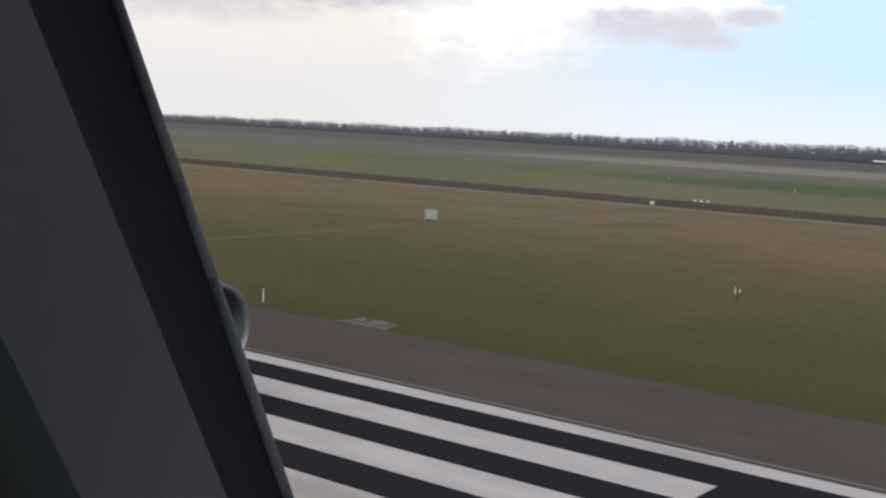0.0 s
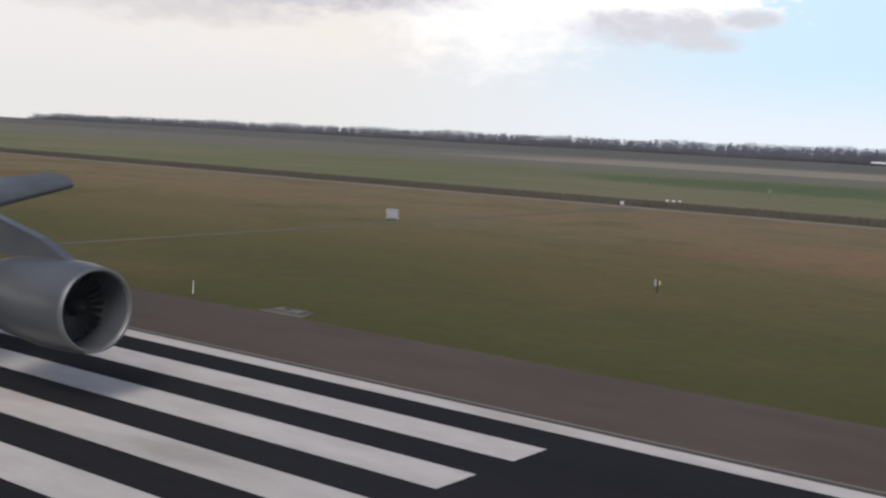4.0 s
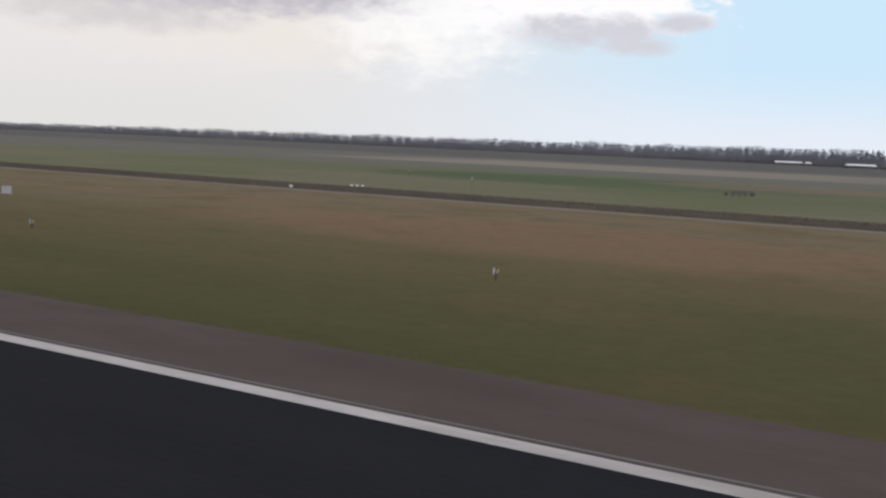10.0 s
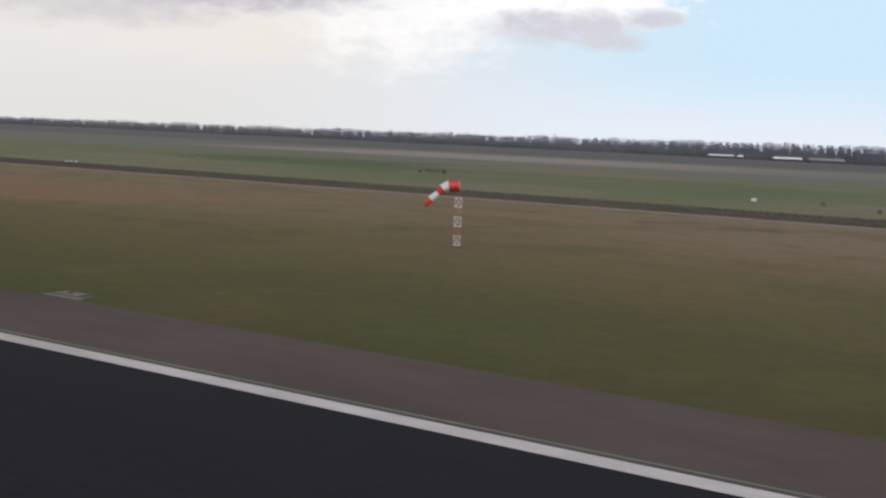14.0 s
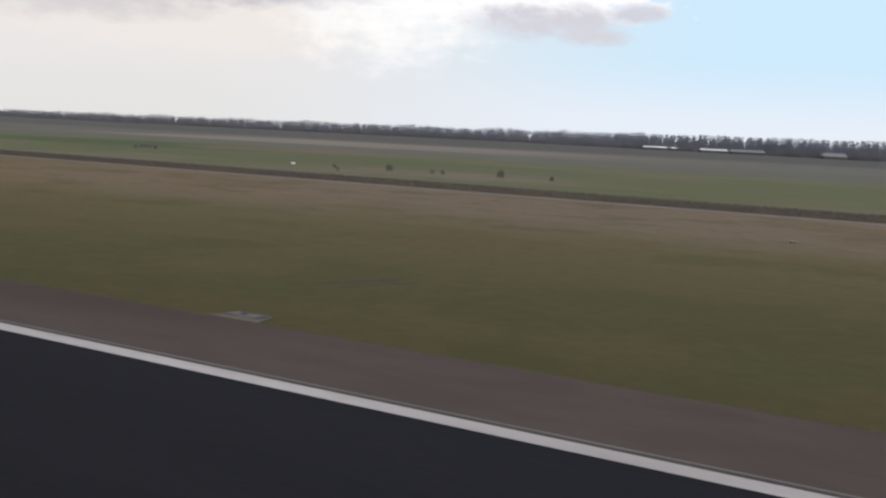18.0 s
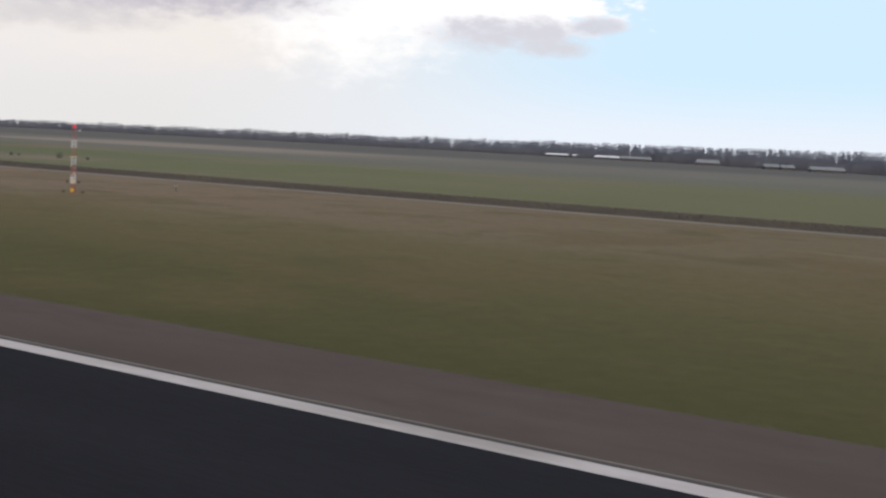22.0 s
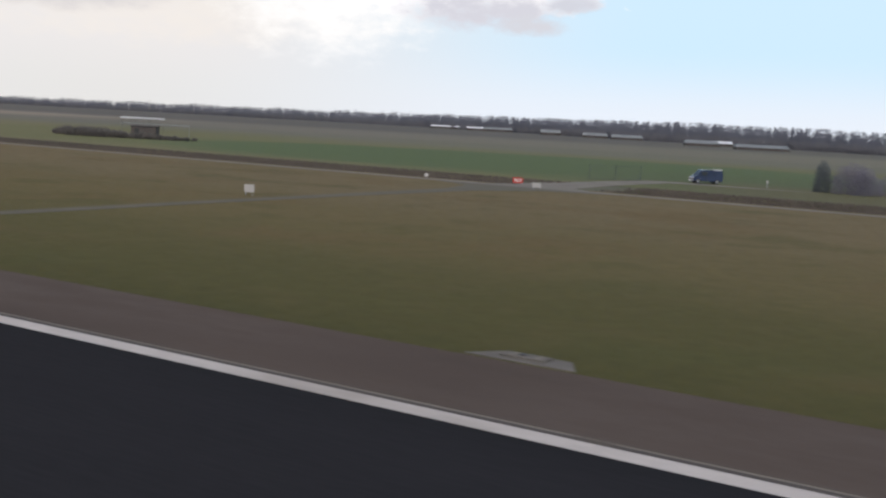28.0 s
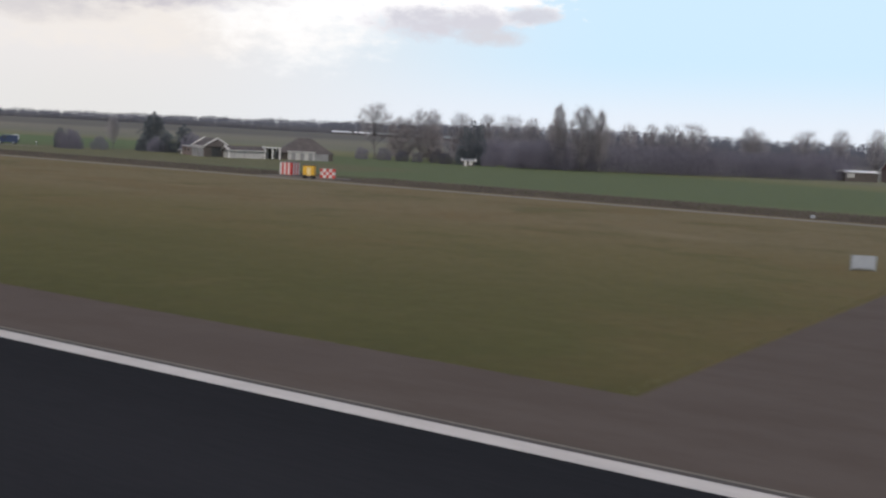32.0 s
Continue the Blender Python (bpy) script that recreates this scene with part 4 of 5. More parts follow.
def checked_box():
    b = thing("checked_cabin", 730.5, 157.4, 0, 33, "low equipment cabin with red and white checks", "cabin", "red and white cabins")
    n, rows, w, h, d = 5, 3, 1.9, 1.15, 1.2
    for j in range(rows):
        for i in range(n):
            x0 = -w / 2 + w * i / n
            part("check", box(B(), x0 + 0.003, -d / 2, 0.1 + h * j / rows + 0.003, x0 + w / n - 0.003, d / 2, 0.1 + h * (j + 1) / rows - 0.003), M["white"] if (i + j) % 2 else M["red"], b)
    part("base", box(B(), -w / 2, -d / 2, -0.05, w / 2, d / 2, 0.1), M["concrete"], b)


slab("culvert", 717.5, 152.2, 734, 162.5, 0.0, M["reed"], "level earth platform over the ditch under the cabins", category="platform", thick=0.75)
striped_box(), yellow_box(), checked_box()
sign = thing("road_sign", 564.4, 151.2, 0, 33, "small red stop board with white lettering bars", "sign")
part("board", box(B(), -0.55, -0.03, 0.25, 0.55, 0.03, 0.85, 0.01), M["red"], sign)
for k in range(3):
    part("letter_bar", box(B(), -0.38 + 0.28 * k, -0.045, 0.4, -0.2 + 0.28 * k, -0.032, 0.7), M["white"], sign)
for sx in (-0.4, 0.4):
    part("leg", box(B(), sx - 0.025, -0.02, 0, sx + 0.025, 0.02, 0.25), M["steel"], sign)
lamp = thing("bollard_light", 585, 207, 0, 0, "short bollard with a white lamp", "light")
part("post", rod(B(), (0, 0, 0), (0, 0, 0.7), 0.06), M["steel"], lamp)
part("lamp", rod(B(), (0, 0, 0.7), (0, 0, 0.95), 0.14, 0.10, 12), M["white"], lamp)


def van():
    v = thing("van", 573.6, 206.0, 0, 40, "dark blue delivery van parked beside the field", "van")
    bm = B()
    side = [(-2.3, 0.35), (2.35, 0.35), (2.38, 1.0), (2.30, 1.92), (-0.75, 1.95), (-1.05, 1.88), (-1.72, 1.12), (-2.28, 0.92), (-2.36, 0.6)]
    a = [bm.verts.new((x, -0.92, z)) for x, z in side]
    b = [bm.verts.new((x, 0.92, z)) for x, z in side]
    bm.faces.new(a), bm.faces.new(b[::-1])
    for i in range(len(a)):
        j = (i + 1) % len(a)
        bm.faces.new((a[i], b[i], b[j], a[j]))
    bmesh.ops.bevel(bm, geom=list(bm.edges), offset=0.07, segments=2, affect="EDGES")
    part("body", bm, M["blue"], v)
    bm = B()
    q = [(-1.66, 1.16), (-1.05, 1.82)]
    vs = [bm.verts.new(p) for p in ((q[0][0] - 0.03, -0.8, q[0][1]), (q[0][0] - 0.03, 0.8, q[0][1]), (q[1][0] - 0.03, 0.74, q[1][1]), (q[1][0] - 0.03, -0.74, q[1][1]))]
    ws = [bm.verts.new((p.co.x - 0.02, p.co.y, p.co.z + 0.02)) for p in vs]
    bm.faces.new(vs), bm.faces.new(ws[::-1])
    for i in range(4):
        bm.faces.new((vs[i], ws[i], ws[(i + 1) % 4], vs[(i + 1) % 4]))
    part("windscreen", bm, M["glass"], v)
    for s in (-1, 1):
        part("side_window", box(B(), -0.98, s * 0.925 - 0.012, 1.18, -0.2, s * 0.925 + 0.012, 1.72, 0.01), M["glass"], v)
        part("door_line", box(B(), -0.14, s * 0.925 - 0.008, 0.5, -0.11, s * 0.925 + 0.008, 1.8), M["darksteel"], v)
        part("headlight", box(B(), -2.33, s * 0.66 - 0.16, 0.74, -2.2, s * 0.66 + 0.16, 0.92, 0.03), M["white"], v)
        for x in (-1.5, 1.45):
            wh = part("wheel", rod(B(), (x, s * 0.9 - 0.1, 0.33), (x, s * 0.9 + 0.1, 0.33), 0.33, 0.33, 20), M["rubber"], v)
            part("rim", rod(B(), (x, s * 0.9 + s * 0.08, 0.33), (x, s * 0.9 + s * 0.115, 0.33), 0.2, 0.18, 14), M["steel"], wh)
    part("bumper", box(B(), -2.42, -0.88, 0.32, -2.28, 0.88, 0.56, 0.04), M["white"], v, "pale front bumper")
    part("roof_rack", box(B(), 1.2, -0.7, 1.96, 2.3, 0.7, 2.06, 0.02), M["white"], v, "white rack on the roof")
    v.scale = (0.9, 0.9, 0.97)


van()


# ---- trees and shrubs ----
def branching(seed, height, wide, low, limbs=28, kids=1000, twigs_per=3, steep=1.1, fine=0.0135):
    """Trunk and limbs in one list, twigs in another: tapered sticks filling a rounded crown."""
    rnd = random.Random(seed)
    wood, twigs = ([], []), ([], [])

    def stick(store, p, q, r0, r1):
        vs, fs = store
        d = (q - p).normalized()
        u = d.orthogonal().normalized()
        w = d.cross(u)
        k = len(vs)
        for c, r in ((p, r0), (q, r1)):
            for i in range(3):
                a = 2.0944 * i
                vs.append(c + u * (r * math.cos(a)) + w * (r * math.sin(a)))
        fs.extend([(k, k + 1, k + 4, k + 3), (k + 1, k + 2, k + 5, k + 4), (k + 2, k, k + 3, k + 5)])

    mid, half, rad = height * (1 + low) / 2, height * (1 - low) / 2, height * wide

    def inside(p, grow=1.0):
        bump = 0.97 + 0.10 * noise.noise((p.x * 0.4 + seed, p.y * 0.4, p.z * 0.4))
        return (p.x * p.x + p.y * p.y) / rad ** 2 + ((p.z - mid) / half) ** 2 < (bump * grow) ** 2

    r0, marks = height * 0.016, []
    stem = [Vector((0, 0, -0.1))]
    for k in range(1, 9):
        stem.append(Vector((rnd.gauss(0, 0.012) * height, rnd.gauss(0, 0.012) * height, height * 0.86 * k / 8)))
    for k in range(8):
        stick(wood, stem[k], stem[k + 1], r0 * (1 - 0.11 * k), r0 * (1 - 0.11 * (k + 1)))
    for k in range(limbs):
        f = rnd.uniform(0.16, 0.92) if k else 0.9
        i = min(7, int(f * 8))
        p = stem[i].lerp(stem[i + 1], f * 8 - i)
        a = 2.4 * k + rnd.uniform(-0.5, 0.5)
        out = Vector((math.cos(a), math.sin(a), 0))
        d = (out + Vector((0, 0, steep + 0.6 * f * rnd.uniform(0.6, 1.4)))).normalized()
        q, reach = p, 0.0
        while reach < height * 0.62 and (inside(q + d * 0.3, 0.92) or q.z < mid - half * 0.5) and math.hypot(q.x, q.y) < rad * 0.9 and q.z < height * 0.95:
            q = q + d * 0.3
            reach += 0.3
        if reach < 0.8:
            q = p + d * 0.8
        stick(wood, p, q, r0 * 0.32 * (1.1 - 0.6 * f), 0.02)
        marks += [p.lerp(q, u) for u in (0.25, 0.4, 0.55, 0.7, 0.85, 1.0)]
    for _ in range(kids):
        d = Vector((rnd.gauss(0, 1), rnd.gauss(0, 1), rnd.gauss(0, 1))).normalized() * rnd.random() ** 0.38
        e = Vector((d.x * rad, d.y * rad, mid + d.z * half))
        if e.z < 0.4 or not inside(e, 1.08):
            continue
        s = min(marks, key=lambda m: (m - e).length + max(0, m.z - e.z) * 1.5)
        stick(twigs, s.lerp(e, 0.2), e, fine * 1.6, fine * 0.9)
        for _ in range(twigs_per):
            b = s.lerp(e, 1 - 0.75 * rnd.random() ** 1.6)
            c = b + (Vector((rnd.gauss(0, 1), rnd.gauss(0, 1), rnd.gauss(0.5, 0.7))) + d * 0.7) * (height * 0.036)
            stick(twigs, b, c, fine, fine * 0.5)
    return wood, twigs


def bare_tree(name, seed, height, wide, low, label, category="tree", mat="twig", point=0.0, **more):
    t = thing(name, 0, 0, 0, 0, label, category)
    wood, twigs = branching(seed, height, wide, low, **more)
    k = height / max(v.z for v in twigs[0])
    for store in (wood, twigs):
        for v in store[0]:
            v *= k
            slim = 1 - point * max(0.0, v.z / height - 0.35) / 0.65
            v.x, v.y = v.x * slim, v.y * slim
    link("trunk", *wood, M["bark"], t)
    link("crown", *twigs, M[mat], t, "bare spring twigs")
    return t


def clump(name, seed, shape, count, size, mat, label, category="shrub", trunk=0.0):
    """A crown of many small leaf slivers filling the given shape: fn(rnd) gives a point."""
    rnd = random.Random(seed)
    t = thing(name, 0, 0, 0, 0, label, category)
    vs, fs = [], []
    for _ in range(count):
        p = Vector(shape(rnd))
        d = Vector((rnd.gauss(0, 1), rnd.gauss(0, 1), rnd.gauss(0.3, 0.8))).normalized() * size * rnd.uniform(0.5, 1.2)
        w = d.orthogonal().normalized() * size * 0.35
        k = len(vs)
        vs += [p - w, p + d * 0.5 + w * 0.4, p + d, p + w]
        fs.append((k, k + 1, k + 2, k + 3))
    if trunk:
        part("trunk", rod(B(), (0, 0, -0.1), (0, 0, trunk), 0.16, 0.08, 8), M["bark"], t)
    link("crown", vs, fs, mat, t)
    return t


def place(ob, x, y, turn=0.0, size=1.0, first=[]):
    m = pose(x * U, y * U, 0, 0, 0, turn) @ Matrix.Scale(size, 4)
    if ob.name not in first:
        first.append(ob.name)
        ob.matrix_basis = m
        return ob
    c = copy_thing(ob, m)
    c.matrix_basis = m
    return c


TREES = [bare_tree("bare_tree", 21 + i, 13.0, wd, lw, "tall bare deciduous tree with fine spring twigs") for i, (wd, lw) in enumerate(((0.28, 0.24), (0.20, 0.2), (0.33, 0.28)))]
POPLAR = bare_tree("poplar", 31, 15.2, 0.155, 0.06, "narrow upright bare poplar", point=0.42, limbs=34, kids=1900, twigs_per=4, steep=2.2, fine=0.0135)
BROAD_POPLAR = bare_tree("broad_poplar", 33, 15.2, 0.23, 0.06, "tall upright bare poplar with several leaders", limbs=40, kids=1900, twigs_per=4, steep=1.7, fine=0.0135)
WILLOW = bare_tree("willow", 37, 9.5, 0.40, -0.25, "broad brown bare willow behind the farmyard", mat="brush", limbs=26, kids=1500, twigs_per=4, steep=0.4, fine=0.018)
for x, y, h, turn in ((650.4, 292.5, 14.6, 0), (656.0, 300, 12.6, 130), (661.0, 312, 11.5, 250)):
    place(WILLOW, x, y, turn, h * U / 9.5)
for k, (x, y, h, kind) in enumerate((
        (642.6, 288.6, 18.3, 2), (648.0, 306, 17.6, 0), (652.4, 306.8, 17.1, 1), (659.8, 312.1, 17.2, 0), (664.6, 320.4, 16.6, 1), (669.0, 328.5, 16.8, 2), (674.4, 333, 16.2, 1),
        (681.3, 335, 15.3, 1), (699, 340, 13.6, 1),
        (710.2, 330.3, 15.4, 1), (717.4, 331, 15.6, 1), (723.5, 332, 16.3, 0), (730.4, 332.6, 16.4, 2), (734.9, 371.5, 16.6, 1), (737.1, 373.7, 15.8, 0), (749, 386.6, 16.5, 2), (756.6, 401.8, 17.4, 1),
        (768, 405, 18.0, 1), (773, 420, 19.2, 0), (778, 426, 19.0, 2), (784, 430, 19, 1), (792, 436, 19, 0), (804, 440, 19, 2), (607.6, 214.8, 9.4, 1))):
    place(TREES[kind], x, y, 47 * k, h * U / 13.0)
place(POPLAR, 703.8, 295.3, 0, 20.4 * U / 15.2)
place(BROAD_POPLAR, 709.6, 299.5, 0, 20.1 * U / 15.2)
place(POPLAR, 713.6, 302.8, 100, 19.2 * U / 15.2)


def cone_shape(h, r, tiers=7, blunt=0.62):
    def fn(rnd):
        z = h * rnd.random() ** 1.35 + 0.1
        a, f = rnd.uniform(0, 6.283), math.sqrt(rnd.uniform(0.1, 1))
        q = r * max(0.0, 1 - z / (h + 0.12)) ** blunt * (0.84 + 0.16 * math.sin(z / h * tiers * 6.28 + 2.0 * a)) + 0.12
        q *= 1 + 0.95 * noise.noise((math.cos(a) * 1.3 + h, math.sin(a) * 1.3, z * 0.7))
        return (q * f * math.cos(a), q * f * math.sin(a), z)
    return fn


def grove_shape(h, r):
    """An old conifer with several leaders of uneven height."""
    leaders = [(cone_shape(h * k, r * w, 3, 0.45), r * dx, r * dy) for dx, dy, k, w in ((0, 0, 1.0, 0.62), (0.42, 0.1, 0.86, 0.6), (-0.5, -0.12, 0.74, 0.6), (0.1, -0.45, 0.9, 0.55), (-0.2, 0.45, 0.86, 0.6), (0.7, 0.3, 0.45, 0.45), (-0.75, 0.2, 0.4, 0.4))]

    def fn(rnd):
        f, dx, dy = rnd.choice(leaders)
        x, y, z = f(rnd)
        return (x + dx, y + dy, z)
    return fn


def mound_shape(h, rx, ry, low=0.0):
    def fn(rnd):
        while True:
            x, y, z = rnd.uniform(-1, 1), rnd.uniform(-1, 1), rnd.uniform(low, 1)
            bump = 0.80 + 0.60 * noise.noise((x * 1.9 + h, y * 1.9, z * 1.9)) + 0.25 * noise.noise((x * 5 + h, y * 5, z * 5))
            if 0.12 < x * x + y * y + (max(0, z - 0.25) / 0.75) ** 2 < bump:
                return (x * rx, y * ry, z * h)
    return fn


pine = clump("pine", 41, grove_shape(8.1, 3.4), 9000, 0.40, M["needle"], "dark green pine beside the farmyard", "tree", 7.0)
place(pine, 608.9, 228.5, 0, 0.98)
place(pine, 676.7, 292.7, 80, 1.18)
spruce = clump("spruce", 42, grove_shape(5.0, 2.1), 3600, 0.32, M["needle"], "small dark green spruce", "tree", 4.0)
place(spruce, 621.5, 228, 0, 1.15)
place(spruce, 618.4, 225, 50, 0.85)
place(spruce, 611, 222, 20, 0.6)
yew = clump("clipped_hedge_block", 43, mound_shape(4.3, 1.3, 1.4, 0.0), 3600, 0.22, M["needle"], "dense dark evergreen bush", "shrub")
place(yew, 594.9, 207.0, 0, 0.95)
place(yew, 616.5, 226.5, 70, 0.72)
place(yew, 614.0, 226.0, 140, 0.6)
thorn = clump("thorn_bush", 44, mound_shape(3.6, 2.4, 2.2), 6500, 0.17, M["thicket"], "bare thorn bush beside the farmyard, haze-violet in colour", "shrub")
for k, (x, y, sz) in enumerate(((600.2, 205.6, 1.12), (602.7, 205.0, 0.98), (605.5, 212, 0.8), (616.0, 223, 0.9), (626, 227, 1.25), (643, 282, 0.75), (650, 284, 0.8), (656, 285, 0.7), (668, 287, 0.9), (672, 285, 0.75), (661, 286, 0.6), (684, 290, 0.9), (691, 294, 1.0))):
    place(thorn, x, y, 31 * k, sz)


def scrub(name, spots, size, count, seed, mat, label):
    """A long thicket of bare stems and twigs."""
    rnd = random.Random(seed)
    vs, fs = [], []
    for x, y, h in spots:
        for _ in range(count):
            a, f = rnd.uniform(0, 6.283), math.sqrt(rnd.random())
            r = h * 0.6 * f
            bx, by = x * U + r * math.cos(a), y * U + r * math.sin(a)
            z0 = rnd.random() ** 0.8 * h * (1 - 0.45 * f * f) * 0.9
            d = Vector((rnd.gauss(0, 0.5), rnd.gauss(0, 0.5), rnd.uniform(0.3, 1))).normalized() * size * rnd.uniform(0.6, 1.5)
            w = Vector((math.cos(a), math.sin(a), 0)) * size * 0.09
            k = len(vs)
            p = Vector((bx, by, z0))
            vs += [p - w, p + w, p + d]
            fs.append((k, k + 1, k + 2))
    return tagged(link(name, vs, fs, mat), label, "thicket", kind="stuff")


rt = random.Random(9)
spots = []
for k in range(330):
    x = rt.uniform(690, 762)
    spots.append((x, 290 + 0.8 * (x - 700) + 0.9 * max(0.0, x - 722) + rt.uniform(0, 30), rt.uniform(0.86, 0.98) * (7.6 + 0.7 * noise.noise((x * 0.06, 2.0, 0)))))
for k in range(130):
    x = rt.uniform(764, 850)
    spots.append((x, 415 + 0.5 * (x - 764) + rt.uniform(0, 25), rt.uniform(6.8, 7.6)))
for k in range(110):
    x = rt.uniform(668, 700)
    spots.append((x, 298 + rt.uniform(0, 26), rt.uniform(5.6, 7.2)))
for k in range(110):
    x = rt.uniform(640, 696)
    spots.append((x, 336 + rt.uniform(-8, 22), rt.uniform(6.2, 7.4)))
scrub("farm_thicket", spots, 0.38, 640, 10, M["thicket"], "dense thicket of bare trees behind the meadow, haze-violet in colour")
hedge_spots = []
for k in range(260):
    f = k / 259
    x, y = 353 + (408 - 353) * f, 236 + (236 - 236) * f
    hedge_spots.append((x + rt.uniform(-2, 2), 236 - 26 * math.sin(f * 3.14) * 0.6 + rt.uniform(-5, 5), rt.uniform(0.7, 1.6) * (0.28 + 1.25 * math.sin(f * 3.14) ** 1.3)))
scrub("meadow_hedge", hedge_spots, 0.42, 260, 14, M["brownleaf"], "low rounded brown hedge standing in the meadow")

shrub = clump("meadow_shrub", 45, mound_shape(1.3, 0.7, 0.7), 420, 0.18, M["leaf"], "small dark shrub in the meadow", "shrub")
for k, (x, y, sz) in enumerate(((85.3, 203.5, 0.6), (99.0, 206, 1.0), (110.0, 207, 0.7), (112.0, 208, 0.6), (124.5, 212, 1.05), (137.5, 211, 0.6), (98, 189, 0.5), (-31.0, 247, 0.6), (-26.3, 251, 0.75))):
    place(shrub, x, y, 40 * k, sz)
ribbon("meadow_strip", [(86.0, 204.6), (97.0, 199.6), (104.0, 198.2), (105.0, 214.0)], [(86.0, 205.8), (97.0, 200.8), (105.5, 199.6), (106.2, 214.0)], 0.012, M["soil"], "pale trodden strip across the meadow", "path")
trough = thing("feed_trough", -28.6, 249, 0, 38, "low dark feed trough between two shrubs in the meadow", "trough")
part("basin", prism(B(), [(-0.35, 0.75), (-0.5, 0.85), (-0.3, 0.3), (0.3, 0.3), (0.5, 0.85), (0.35, 0.75), (0.22, 0.4), (-0.22, 0.4)], -1.3, 1.3), M["bark"], trough)
for x in (-1.1, 0, 1.1):
    part("leg", box(B(), x - 0.06, -0.3, 0, x + 0.06, 0.3, 0.3), M["bark"], trough)


# ---- buildings ----
def gable(name, x, y, turn, w, d, wall, ridge, mats, label, group="", doors=(), fascia=True, hip=0.0):
    """A house with its ridge along its width w; depth d; wall height and ridge height."""
    h = thing(name, x, y, 0, turn, label, "building", group)
    wm, rm = mats
    part("wall", box(B(), -w / 2, -d / 2, -0.1, w / 2, d / 2, wall), wm, h)
    bm = B()
    o = 0.3
    a = [bm.verts.new(p) for p in ((-w / 2 - o, -d / 2 - o, wall - 0.06), (w / 2 + o, -d / 2 - o, wall - 0.06), (w / 2 + o, d / 2 + o, wall - 0.06), (-w / 2 - o, d / 2 + o, wall - 0.06))]
    t = [bm.verts.new((-w / 2 - o + hip, 0, ridge)), bm.verts.new((w / 2 + o - hip, 0, ridge))]
    for f in ((a[0], a[1], t[1], t[0]), (a[2], a[3], t[0], t[1]), (a[1], a[2], t[1]), (a[3], a[0], t[0]), (a[3], a[2], a[1], a[0])):
        bm.faces.new(f)
    r = part("roof", bm, rm, h)
    if fascia:
        part("gutter", box(B(), -w / 2 - o, -d / 2 - o - 0.06, wall - 0.14, w / 2 + o, -d / 2 - o, wall, 0.01), M["white"], r)
        for sx in (-1, 1):
            if hip:
                break
            for sy in (-1, 1):
                ex = sx * (w / 2 + o + 0.02)
                bm = rod(B(), (ex, sy * (d / 2 + o), wall - 0.03), (ex, 0, ridge + 0.03), 0.14, sides=4)
                part("bargeboard", bm, M["white"], r, "white bargeboard")
    for x0, x1, z0, z1, m in doors:
        if x1 - x0 > 2.0:
            part("lintel", box(B(), x0 - 0.1, -d / 2 - 0.09, z1 + 0.002, x1 + 0.1, -d / 2 + 0.04, z1 + 0.16, 0.01), M["white"], h, "white lintel board")
        part("door" if z0 < 0.2 else "window", box(B(), x0, -d / 2 - 0.05, z0, x1, -d / 2 + 0.05, z1, 0.01), m, h)
    return h


FT = 40.0
bb = gable("brick_barn", 639.2, 220.7, -30, 8.4, 4.6, 2.0, 3.5, (M["brick"], M["tile"]), "low brick barn with white bargeboards and a brown roof", "farm buildings")
part("end_boards", box(B(), 4.2, -2.25, 0.0, 4.24, 2.25, 1.94), M["boards"], bb, "dark boarded gable end")
part("end_door", box(B(), 4.242, -1.0, 0.02, 4.28, 1.0, 1.75, 0.01), M["darksteel"], bb, "dark double door")
low = thing("brick_outbuilding", 637.1, 221.9, 0, -30, "low flat-roofed brick outbuilding with a white fascia before the barn", "building", "farm buildings")
part("wall", box(B(), -6.0, -3.5, -0.1, 1.2, -2.42, 1.62), M["brick"], low, "brown brick wall")
part("end_wall", box(B(), 1.204, -3.5, -0.1, 5.7, -2.42, 1.62), M["sheet"], low, "grey boarded wall")
for k in range(8):
    part("batten", box(B(), 1.35 + 0.58 * k, -3.53, 0.05, 1.42 + 0.58 * k, -3.502, 1.55), M["plaster"], low)
part("roof", box(B(), -6.15, -3.65, 1.622, 5.85, -2.40, 1.76, 0.02), M["white"], low, "white-edged flat roof")
for x0 in (-4.6, -1.9):
    part("window", box(B(), x0, -3.53, 0.75, x0 + 0.9, -3.49, 1.3, 0.01), M["glass"], low)
st = gable("pale_stable", 649.1, 222.9, 66, 7.2, 2.6, 1.5, 2.3, (M["plaster"], M["tile"]), "long low stable with pale panel walls and white fascia", "farm buildings", tuple((-3.45 + 0.98 * k, -3.41 + 0.98 * k, 0.1, 1.4, M["sheet"]) for k in range(8)))
part("corner_post", box(B(), -3.76, -1.42, 0, -3.44, -1.3, 1.9, 0.01), M["white"], st, "white corner post")
port = thing("carport", 652.2, 229.6, 0, 60, "open carport on white posts", "building", "farm buildings")
part("roof", box(B(), -1.75, -1.6, 2.05, 1.75, 1.6, 2.24, 0.02), M["white"], port)
for x in (-1.5, 0.0, 1.5):
    for y in (-1.45, 1.45):
        part("post", box(B(), x - 0.15, y - 0.08, 0, x + 0.15, y + 0.08, 2.05, 0.01), M["white"], port)
part("back_wall", box(B(), -1.7, 1.56, -0.05, 1.7, 1.66, 2.05), M["boards"], port)
hb = gable("hipped_barn", 655.2, 240.0, 46, 10.6, 6.6, 1.4, 4.25, (M["boards"], M["tile"]), "broad dark barn with a hipped tiled roof", "farm buildings", fascia=False, hip=4.3)
